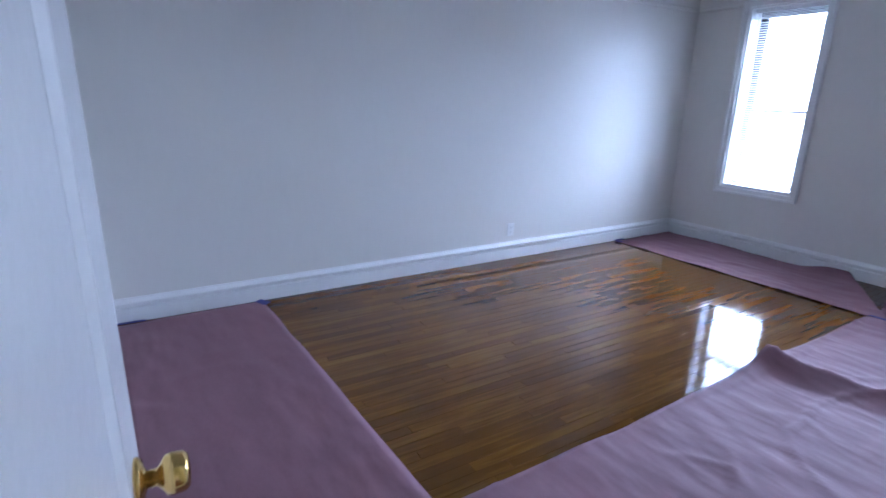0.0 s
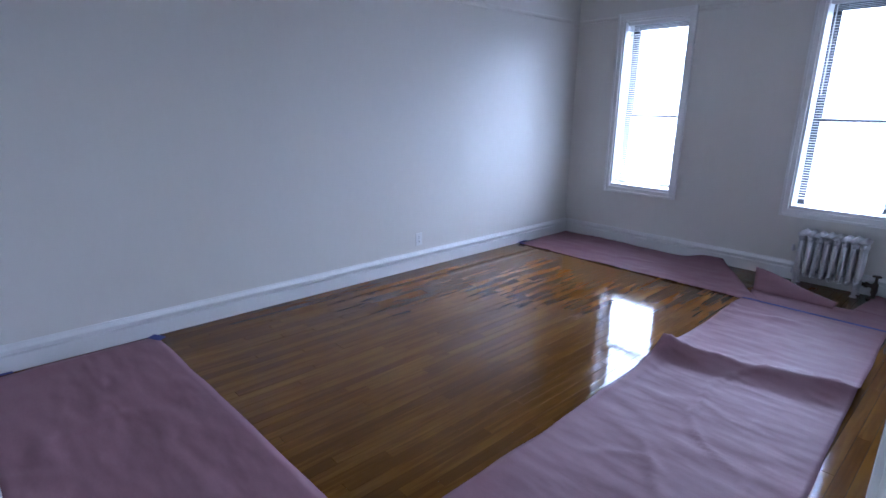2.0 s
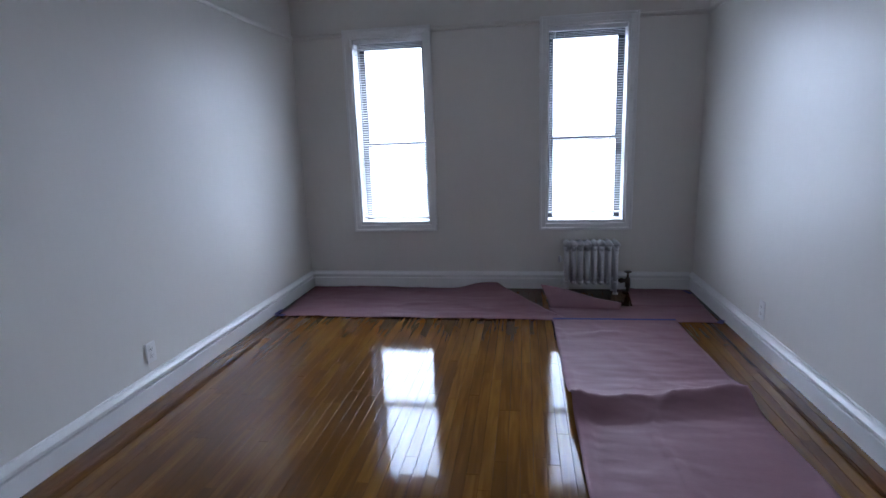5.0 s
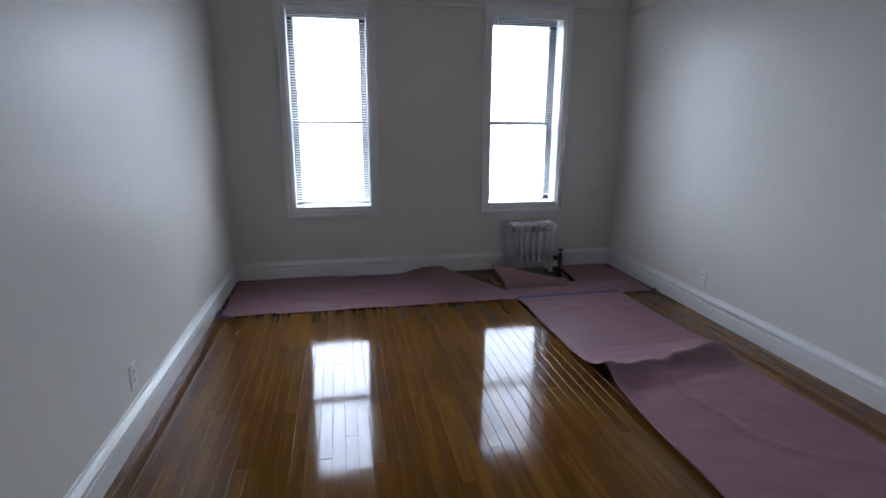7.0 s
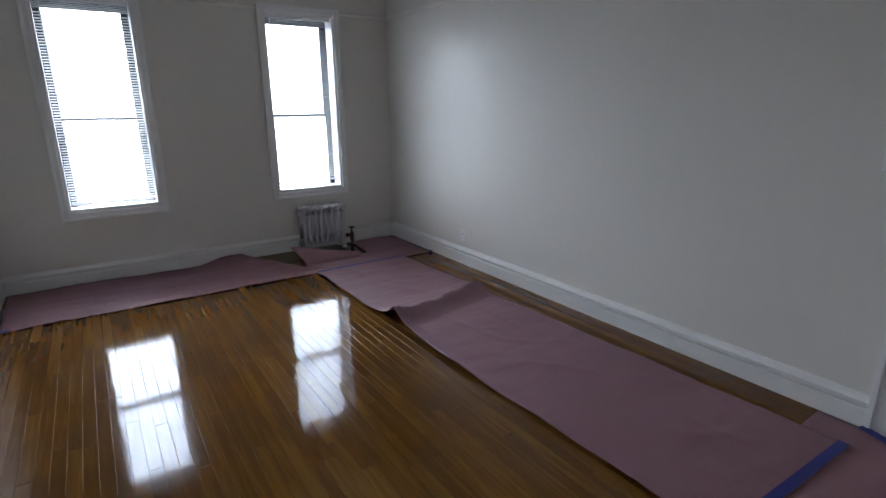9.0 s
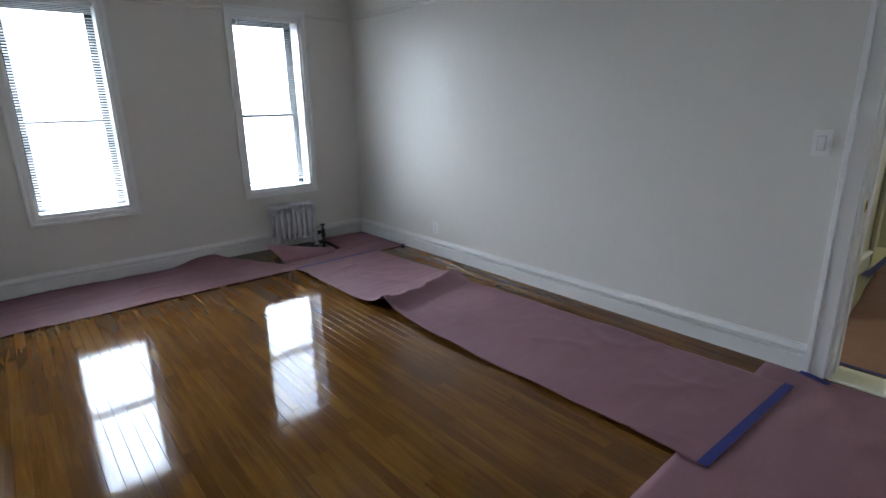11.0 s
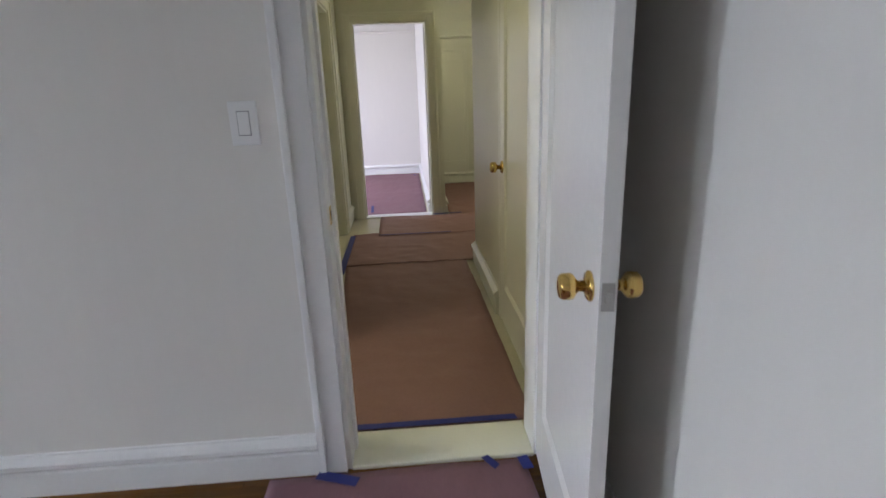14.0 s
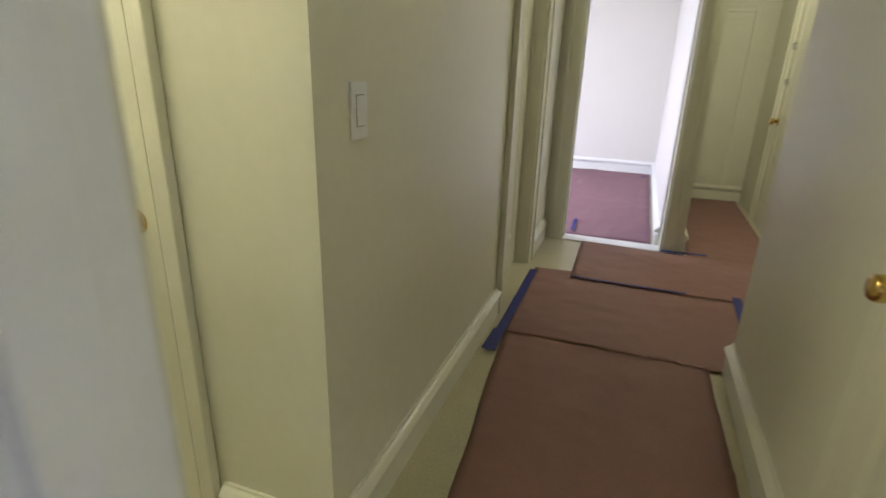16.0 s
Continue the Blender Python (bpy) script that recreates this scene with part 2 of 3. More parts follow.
setting("wall_east", boxes((W, XA, S, DY0, -0.16, CEIL), (W, XA, DY1, N, -0.16, CEIL), (W, XA, DY0, DY1, DZ, CEIL)), WALL, "white satin plaster wall with a doorway", "wall")
setting("ceiling", boxes((-0.3, XA, S - 0.2, N + 0.3, CEIL, CEIL + 0.15)), CEILING, "flat white plaster ceiling", "ceiling")
setting("ceiling_hall", boxes((XA, FAR_X + 0.2, -0.6, FAR_N + 0.2, CEIL, CEIL + 0.15)), CREAM, "cream plaster ceiling of the hall", "ceiling")

# hall walls
D2A, D2B = 4.07, 4.81       # closet door in the hall's south wall
setting("wall_hall_south", boxes((XA, D2A, HALL_S - 0.14, HALL_S, 0, CEIL), (D2B, HALL_X, HALL_S - 0.14, HALL_S, 0, CEIL), (D2A, D2B, HALL_S - 0.14, HALL_S, DZ, CEIL),
        (HALL_X - 0.14, HALL_X, FOY_S, HALL_S - 0.14, 0, CEIL)), CREAM, "cream painted hall wall with a closet door", "wall")
D3A, D3B = 6.24, 7.0       # door in the hall's north wall
setting("wall_hall_north", boxes((ALC_X, D3A, HALL_N, HALL_N + 0.14, 0, CEIL), (D3B, HALL_END, HALL_N, HALL_N + 0.14, 0, CEIL), (D3A, D3B, HALL_N, HALL_N + 0.14, DZ, CEIL)),
        CREAM, "cream painted hall wall with a recessed door", "wall")
D4A, D4B = 2.60, 3.32       # closet door in the alcove
setting("wall_alcove", boxes((ALC_X, ALC_X + 0.14, HALL_N + 0.14, D4A, 0, CEIL), (ALC_X, ALC_X + 0.14, D4B, ALC_N, 0, CEIL), (ALC_X, ALC_X + 0.14, D4A, D4B, DZ, CEIL),
        (XA, ALC_X + 0.14, ALC_N, ALC_N + 0.14, 0, CEIL)), CREAM, "cream painted alcove wall with a closet door", "wall")
FD0, FD1, FDZ = 1.257, 2.02, 2.01    # far doorway
setting("wall_hall_end", boxes((HALL_END, HALL_END + 0.12, PART, FD0, 0, CEIL), (HALL_END, HALL_END + 0.12, FD1, FAR_N, 0, CEIL), (HALL_END, HALL_END + 0.12, FD0, FD1, FDZ, CEIL)),
        CREAM, "cream painted wall round a doorway", "wall")
setting("wall_partition", boxes((HALL_END + 0.12, FAR_X, PART, FD0 + 0.03, 0, CEIL)), WALL, "white wall of the far room", "wall")
setting("wall_foyer", boxes((FOY_X, FOY_X + 0.14, -0.4, PART, 0, CEIL), (HALL_X - 0.14, 8.15, FOY_S - 0.14, FOY_S, 0, CEIL), (8.95, FOY_X, FOY_S - 0.14, FOY_S, 0, CEIL), (8.15, 8.95, FOY_S - 0.14, FOY_S, DZ, CEIL)),
        CREAM, "cream painted foyer wall", "wall")
setting("wall_far", boxes((FAR_X, FAR_X + 0.14, PART, FAR_N + 0.2, 0, CEIL), (HALL_END + 0.12, 8.0, FAR_N, FAR_N + 0.14, 0, CEIL), (9.5, FAR_X, FAR_N, FAR_N + 0.14, 0, CEIL),
        (8.0, 9.5, FAR_N, FAR_N + 0.14, 0, 0.7), (8.0, 9.5, FAR_N, FAR_N + 0.14, 2.3, CEIL)), WALL, "white painted wall of the far room", "wall")

BASE = [(0, 0), (0.022, 0), (0.022, 0.092), (0.018, 0.098), (0.008, 0.100), (0.008, 0.112), (0.034, 0.119), (0.035, 0.134), (0.020, 0.148), (0.010, 0.154), (0.008, 0.162), (0, 0.162)]
SHOE = [(0.022, 0), (0.036, 0), (0.034, 0.010), (0.026, 0.017), (0.022, 0.018)]
RAIL = [(0, 0), (0.012, 0.004), (0.02, 0.016), (0.022, 0.03), (0.012, 0.036), (0, 0.036)]


def baseboard(name, runs, mat, label):
    root = None
    for p0, p1, out in runs:
        bm = bmesh.new()
        sweep(bm, BASE, p0, p1, out)
        if root is None:
            root = setting(name, bm, mat, label, "baseboard")
        else:
            part("board", bm, mat, root)
    return root


baseboard("baseboard", [((0, S, 0), (0, N, 0), (1, 0, 0)), ((0.03, N, 0), (W - 0.03, N, 0), (0, -1, 0)), ((W, DY1 + 0.097, 0), (W, N, 0), (-1, 0, 0)), ((0.03, S, 0), (W, S, 0), (0, 1, 0))],
          TRIM, "tall white moulded baseboard of the bedroom")
baseboard("baseboard_hall", [((ALC_X, HALL_N + 0.14, 0), (ALC_X, D4A - 0.08, 0), (-1, 0, 0)), ((ALC_X - 0.02, HALL_N, 0), (D3A - 0.085, HALL_N, 0), (0, -1, 0)), ((D3B + 0.085, HALL_N, 0), (HALL_END, HALL_N, 0), (0, -1, 0)),
          ((D2B + 0.07, HALL_S, 0), (HALL_X, HALL_S, 0), (0, 1, 0)), ((FOY_X, FOY_S, 0), (FOY_X, PART, 0), (-1, 0, 0)),
          ((HALL_END, PART, 0), (FOY_X - 0.02, PART, 0), (0, -1, 0)), ((HALL_X, FOY_S, 0), (8.06, FOY_S, 0), (0, 1, 0))], CREAM_TRIM, "cream moulded baseboard of the hall")
baseboard("baseboard_far", [((FAR_X, FD0, 0), (FAR_X, FAR_N, 0), (-1, 0, 0)), ((HALL_END + 0.12, FD0 + 0.03, 0), (FAR_X - 0.03, FD0 + 0.03, 0), (0, 1, 0))], TRIM, "white moulded baseboard of the far room")
bm = bmesh.new()
RZ = 2.33
for p0, p1, out in (((0, S, RZ), (0, N, RZ), (1, 0, 0)), ((WIN[0][1] + 0.062, N, RZ), (WIN[1][0] - 0.062, N, RZ), (0, -1, 0)), ((0.02, N, RZ), (WIN[0][0] - 0.062, N, RZ), (0, -1, 0)), ((WIN[1][1] + 0.062, N, RZ), (W - 0.02, N, RZ), (0, -1, 0)),
                    ((W, S, RZ), (W, N, RZ), (-1, 0, 0)), ((0.02, S, RZ), (W - 0.02, S, RZ), (0, 1, 0))):
    sweep(bm, RAIL, p0, p1, out)
setting("trim_picture_rail", bm, WALL, "slim white picture rail painted like the wall", "picture rail")
bm = bmesh.new()
sweep(bm, RAIL, (HALL_END, PART, 2.33), (HALL_END, HALL_N, 2.33), (-1, 0, 0))
sweep(bm, RAIL, (FOY_X, FOY_S, 2.03), (FOY_X, PART, 2.03), (-1, 0, 0))
setting("trim_hall_rail", bm, CREAM_TRIM, "slim cream rail over the hall doors", "picture rail")
bm = bmesh.new()
sweep(bm, RAIL, (FAR_X, FD0, 2.24), (FAR_X, FAR_N, 2.24), (-1, 0, 0))
setting("trim_far_rail", bm, WALL, "slim white picture rail of the far room", "picture rail")


# ---- windows and blinds ----
def window(name, a, b):
    root = thing(name, ((a + b) / 2, N, WZ0), "double-hung window with white moulded casing and dark sash", "window", kind="structure")
    cw = 0.05
    for nm, bx in (("casing", (a - cw, a, N - 0.022, N, WZ0 - cw, WZ1 + cw)), ("casing", (b, b + cw, N - 0.022, N, WZ0 - cw, WZ1 + cw)),
                   ("casing", (a, b, N - 0.022, N, WZ1, WZ1 + cw)), ("casing", (a, b, N - 0.024, N, WZ0 - cw, WZ0))):
        bm = bmesh.new()
        box(bm, *bx, bevel=0.004)
        part(nm, bm, TRIM, root)
    # raised back band round the casing
    o = cw + 0.012
    for bx in ((a - o, a - cw + 0.012, N - 0.032, N - 0.001, WZ0 - o, WZ1 + o), (b + cw - 0.012, b + o, N - 0.032, N - 0.001, WZ0 - o, WZ1 + o),
               (a - cw + 0.012, b + cw - 0.012, N - 0.032, N - 0.001, WZ1 + cw - 0.012, WZ1 + o), (a - cw + 0.012, b + cw - 0.012, N - 0.034, N - 0.001, WZ0 - o, WZ0 - cw + 0.012)):
        bm = bmesh.new()
        box(bm, *bx, bevel=0.005)
        part("back_band", bm, TRIM, root)
    # jamb lining
    for bx in ((a, a + 0.018, N, N + 0.165, WZ0, WZ1), (b - 0.018, b, N, N + 0.165, WZ0, WZ1), (a + 0.018, b - 0.018, N, N + 0.165, WZ1 - 0.018, WZ1)):
        bm = boxes(bx)
        part("jamb", bm, TRIM, root)
    bm = bmesh.new()
    box(bm, a + 0.018, b - 0.018, N - 0.002, N + 0.165, WZ0, WZ0 + 0.028, bevel=0.004)
    part("window_sill", bm, TRIM, root)
    mid = 1.37
    for nm, y, z0, z1 in (("lower_sash", N + 0.165, WZ0 + 0.0, mid + 0.02), ("upper_sash", N + 0.205, mid - 0.02, WZ1)):
        bm = bmesh.new()
        st = 0.07
        box(bm, a, a + st, y, y + 0.035, z0, z1, 0.003)
        box(bm, b - st, b, y, y + 0.035, z0, z1, 0.003)
        box(bm, a + st, b - st, y, y + 0.035, z0, z0 + 0.035, 0.003)
        box(bm, a + st, b - st, y, y + 0.035, z1 - (0.035 if nm == "lower_sash" else 0.085), z1, 0.003)
        sash = part(nm, bm, SASH, root, "dark grey sash frame")
        bm = boxes((a + st, b - st, y + 0.014, y + 0.018, z0 + 0.035, z1 - 0.035))
        pane = part("pane", bm, GLASS, sash, "clear glass pane")
        pane.visible_shadow = False
    return root


def slat_mesh(width):
    """One curved vinyl slat, 25 mm deep."""
    bm = bmesh.new()
    top, low = [], []
    for i in range(5):
        y = -0.0125 + 0.00625 * i
        z = 0.0022 * (1 - (2 * i / 4 - 1) ** 2)
        top.append([bm.verts.new((x, y, z + 0.0008)) for x in (-width / 2, width / 2)])
        low.append([bm.verts.new((x, y, z)) for x in (-width / 2, width / 2)])
    for i in range(4):
        bm.faces.new((top[i][0], top[i][1], top[i + 1][1], top[i + 1][0]))
        bm.faces.new((low[i][0], low[i + 1][0], low[i + 1][1], low[i][1]))
    for i, j in ((0, 0), (4, 4)):
        bm.faces.new((top[i][0], low[i][0], low[i][1], top[i][1]))
    me = bpy.data.meshes.new("slat")
    bmesh.ops.recalc_face_normals(bm, faces=bm.faces[:])
    bm.to_mesh(me)
    bm.free()
    me.materials.append(SLAT)
    return me


def blind(a, b, tilt, end):
    y = N + 0.055
    root = thing("venetian_blind", ((a + b) / 2, y, WZ1 - 0.02), "white venetian blind lowered with its slats open", "window blind", "window blinds")
    bm = bmesh.new()
    box(bm, a + 0.022, b - 0.022, y - 0.02, y + 0.02, WZ1 - 0.048, WZ1 - 0.019, 0.002)
    part("headrail", bm, SLAT, root)
    me = slat_mesh(b - a - 0.05)
    z, i = WZ1 - 0.056, 0
    while z > end + 0.02:
        ob = new("slat", me)
        ob.parent = root
        ob.matrix_parent_inverse = root.matrix_world.inverted()
        ob.matrix_basis = pose((a + b) / 2, y, z, tilt + random.uniform(-2, 2), random.uniform(-0.15, 0.15), 0)
        z -= 0.0125 if i < 4 else (0.036 if i == 4 else 0.0215)
        i += 1
    bm = bmesh.new()
    box(bm, a + 0.024, b - 0.024, y - 0.013, y + 0.013, end, end + 0.016, 0.003)
    part("bottom_rail", bm, SLAT, root)
    for x in (a + 0.15, b - 0.15):
        bm = bmesh.new()
        tube(bm, (x, y - 0.014, end + 0.01), (x, y - 0.014, WZ1 - 0.03), 0.0012, seg=5)
        part("ladder_cord", bm, SLAT, root)
    bm = bmesh.new()
    tube(bm, (a + 0.07, y - 0.02, WZ1 - 0.75), (a + 0.07, y - 0.02, WZ1 - 0.05), 0.004, seg=8)
    part("tilt_wand", bm, SLAT, root, "clear plastic tilt wand")


for i, (a, b) in enumerate(WIN):
    window("window_%d" % (i + 1), a, b)
blind(*WIN[0], 24, WZ0 + 0.055)
blind(*WIN[1], 8, WZ0 + 0.085)


# ---- doors ----
def knob(parent, at, axis, mat=BRASS):
    """A turned door knob on a round rose, pointing along axis."""
    m = Matrix.Translation(at) @ Vector(axis).to_track_quat("Z", "Y").to_matrix().to_4x4()
    bm = bmesh.new()
    lathe(bm, [(0.033, 0), (0.033, 0.004), (0.028, 0.009), (0.016, 0.011), (0.016, 0.0125)], m, 24)
    rose = part("rose", bm, mat, parent, smooth=True)
    bm = bmesh.new()
    lathe(bm, [(0.012, 0.011), (0.012, 0.026), (0.018, 0.031), (0.027, 0.037), (0.029, 0.045), (0.0275, 0.060), (0.022, 0.066), (0.008, 0.068)], m, 24)
    part("knob", bm, mat, rose, "polished brass knob", smooth=True)


def leaf(name, hinge, angle, width, mat, label, swing=1, kind=""):
    """A one-panel door; local x runs from the hinge, y across its thickness. angle: degrees of local x about z."""
    th, h = 0.036, 2.02
    root = thing(name, (hinge[0], hinge[1], 0.012, 0, 0, angle), label, "door", kind=kind)
    m = root.matrix_world
    st, top, bot = 0.115, 0.115, 0.225

    def add(nm, bm, mt, lab="", smooth=False):
        bm.transform(m)
        return part(nm, bm, mt, root, lab, smooth)
    for nm, bx in (("stile", (0.0, st, -th / 2, th / 2, 0, h)), ("stile", (width - st, width, -th / 2, th / 2, 0, h)),
                   ("rail", (st, width - st, -th / 2, th / 2, 0, bot)), ("rail", (st, width - st, -th / 2, th / 2, h - top, h))):
        bm = bmesh.new()
        box(bm, *bx, bevel=0.0015)
        add(nm, bm, mat)
    add("panel", boxes((st - 0.005, width - st + 0.005, -0.008, 0.008, bot - 0.005, h - top + 0.005)), mat)
    for s in (-1, 1):     # sloped moulding round the panel
        bm = bmesh.new()
        o, i_ = (st, width - st, bot, h - top), (st + 0.022, width - st - 0.022, bot + 0.022, h - top - 0.022)
        ov = [bm.verts.new((x, s * (th / 2 - 0.001), z)) for x, z in ((o[0], o[2]), (o[1], o[2]), (o[1], o[3]), (o[0], o[3]))]
        iv = [bm.verts.new((x, s * 0.0085, z)) for x, z in ((i_[0], i_[2]), (i_[1], i_[2]), (i_[1], i_[3]), (i_[0], i_[3]))]
        bv = [bm.verts.new((x, s * 0.004, z)) for x, z in ((o[0], o[2]), (o[1], o[2]), (o[1], o[3]), (o[0], o[3]))]
        for k in range(4):
            n = (k + 1) % 4
            bm.faces.new((ov[k], ov[n], iv[n], iv[k]))
            bm.faces.new((ov[k], bv[k], bv[n], ov[n]))
            bm.faces.new((iv[k], iv[n], bv[n], bv[k]))
        add("panel_moulding", bm, mat)
    for s in (-1, 1):
        knob(root, m @ Vector((width - 0.065, s * th / 2, 0.905)), m.to_3x3() @ Vector((0, s, 0)))
    bm = bmesh.new()
    box(bm, width - 0.0005, width + 0.0015, -0.013, 0.013, 0.875, 0.935, 0.0005)
    box(bm, width, width + 0.009, -0.007, 0.007, 0.895, 0.915, 0.002)
    add("latch", bm, STEEL, "steel latch plate")
    for z in (0.28, 1.72):
        bm = bmesh.new()
        tube(bm, (-0.006, swing * (th / 2 + 0.005), z - 0.045), (-0.006, swing * (th / 2 + 0.005), z + 0.045), 0.006, seg=10)
        box(bm, -0.003, 0.0, -th / 2 + 0.004, th / 2 + 0.004, z - 0.045, z + 0.045)
        add("hinge", bm, mat)
    return root


def casing(name, axis, plane, out, a, b, top, depth, mat, label, w=0.085, lining=True, flat=False):
    """Door trim. axis: 'y' for a wall of constant x (a..b along y), 'x' the other way; plane is the wall face, out +1 or -1, depth the wall's."""
    root = None

    def put(nm, u0, u1, d0, d1, z0, z1, bev=0.004):
        nonlocal root
        v0, v1 = sorted((plane + out * d0, plane + out * d1))
        bm = bmesh.new()
        box(bm, *((v0, v1, u0, u1) if axis == "y" else (u0, u1, v0, v1)), z0, z1, bevel=bev)
        if root is None:
            root = setting(name, bm, mat, label, "door casing")
        else:
            part(nm, bm, mat, root)
    th = 0.006 if flat else 0.02
    put("side", a - w, a, 0, th, 0, top + w, 0.002 if flat else 0.004)
    put("side", b, b + w, 0, th, 0, top + w, 0.002 if flat else 0.004)
    put("head", a, b, 0, th, top, top + w, 0.002 if flat else 0.004)
    if flat:
        return root
    put("back_band", a - w - 0.012, a - w + 0.014, 0.001, 0.032, 0, top + w + 0.012, 0.005)
    put("back_band", b + w - 0.014, b + w + 0.012, 0.001, 0.032, 0, top + w + 0.012, 0.005)
    put("back_band", a - w + 0.014, b + w - 0.014, 0.001, 0.032, top + w - 0.014, top + w + 0.012, 0.005)
    if lining:
        put("jamb", a, a + 0.016, -depth - 0.002, 0.004, 0.0, top, 0.002)
        put("jamb", b - 0.016, b, -depth - 0.002, 0.004, 0.0, top, 0.002)
        put("jamb", a + 0.016, b - 0.016, -depth - 0.002, 0.004, top - 0.016, top, 0.002)
        put("stop", b - 0.028, b - 0.0161, -depth + 0.03, -depth + 0.075, 0.0, top - 0.016, 0.002)
    return root


casing("trim_bedroom_door", "y", W, -1, DY0, DY1, DZ, T, TRIM, "white moulded casing of the bedroom doorway")
casing("trim_bedroom_door_hall", "y", XA, 1, DY0, DY1, DZ, T, CREAM_TRIM, "cream moulded casing on the hall side", lining=False)
leaf("door_1", (W - 0.005, DY0 - 0.010), 175.0, 0.705, DOOR_WHITE, "open white one-panel door with brass knobs", swing=1)
strike = bmesh.new()
box(strike, W + 0.045, W + 0.075, DY1 - 0.0185, DY1 - 0.0155, 0.91, 0.97, 0.001)
strike_plate = tagged(link_mesh("strike_plate", strike, BRASS), "brass strike plate on the door jamb", "strike plate")
# no real recess: a flat dark block coloured like the shade inside the hole
hole = bmesh.new()
box(hole, W + 0.054, W + 0.069, DY1 - 0.0193, DY1 - 0.0187, 0.926, 0.954, 0.0)
part("latch_hole", hole, DARK, strike_plate, "flat dark patch for the shaded latch hole")
casing("trim_hall_closet", "x", HALL_S, 1, D2A, D2B, DZ, 0.14, CREAM_TRIM, "flat cream casing of the hall closet door", w=0.06, flat=True)
leaf("door_2", (D2A + 0.001, HALL_S - 0.0135), 0.0, D2B - D2A - 0.0015, CREAM_TRIM, "closed cream one-panel closet door with brass knob", swing=1)
casing("trim_hall_room", "x", HALL_N, -1, D3A, D3B, DZ, 0.14, CREAM_TRIM, "cream casing of the recessed hall door")
leaf("door_3", (D3B - 0.018, HALL_N + 0.10), 180.0, D3B - D3A - 0.036, CREAM_TRIM, "closed cream one-panel door deep in its frame", swing=1)
casing("trim_alcove", "y", ALC_X, -1, D4A, D4B, DZ, 0.14, CREAM_TRIM, "cream casing of the alcove closet door", w=0.05)
leaf("door_4", (ALC_X + 0.012, D4B - 0.018), -90.0, D4B - D4A - 0.036, CREAM_TRIM, "closed cream one-panel closet door with brass knob", swing=-1)
casing("trim_far_door", "y", HALL_END, -1, FD0, FD1, FDZ, 0.12, CREAM_TRIM, "cream moulded casing of the far doorway", w=0.075)
leaf("door_5", (8.17, FOY_S - 0.012), 0.0, 0.76, CREAM_TRIM, "closed cream entrance door with several locks", swing=1)
casing("trim_entrance", "x", FOY_S, 1, 8.15, 8.95, DZ, 0.14, CREAM_TRIM, "cream casing of the entrance door", w=0.075)
for z, r in ((1.52, 0.03), (1.24, 0.026)):
    bm = bmesh.new()
    lathe(bm, [(r, 0), (r, 0.012), (r * 0.8, 0.02), (0.006, 0.022)], Matrix.Translation((8.86, FOY_S + 0.006, z)) @ pose(0, 0, 0, -90, 0, 0))
    tagged(link_mesh("deadbolt", bm, STEEL, True), "dull round deadbolt on the entrance door", "lock")
# framed panel of the foyer wall
foy = thing("foyer_cabinet_door", (FOY_X - 0.012, 0.81, 0.16), "cream built-in closet door on the foyer wall", "door")
for nm, bx in (("side", (FOY_X - 0.022, FOY_X, 0.60, 0.64, 0.165, 1.90)), ("side", (FOY_X - 0.022, FOY_X, 0.98, 1.02, 0.165, 1.90)), ("head", (FOY_X - 0.022, FOY_X, 0.64, 0.98, 1.86, 1.90)),
               ("panel", (FOY_X - 0.010, FOY_X, 0.64, 0.98, 0.165, 1.86)), ("rail", (FOY_X - 0.016, FOY_X - 0.010, 0.66, 0.96, 1.74, 1.80)), ("rail", (FOY_X - 0.016, FOY_X - 0.010, 0.66, 0.96, 0.25, 0.33))):
    bm = bmesh.new()
    box(bm, *bx, bevel=0.003)
    part(nm, bm, CREAM_TRIM, foy)
# saddles
bm = bmesh.new()
box(bm, W - 0.01, XA + 0.035, DY0 + 0.016, DY1 - 0.016, -0.02, 0.014, 0.006)
setting("threshold", bm, CREAM_TRIM, "worn cream painted door saddle", "threshold")
bm = bmesh.new()
box(bm, HALL_END - 0.02, HALL_END + 0.13, FD0 + 0.016, FD1 - 0.016, -0.02, 0.012, 0.005)
setting("threshold_far", bm, TRIM, "pale saddle of the far doorway", "threshold")


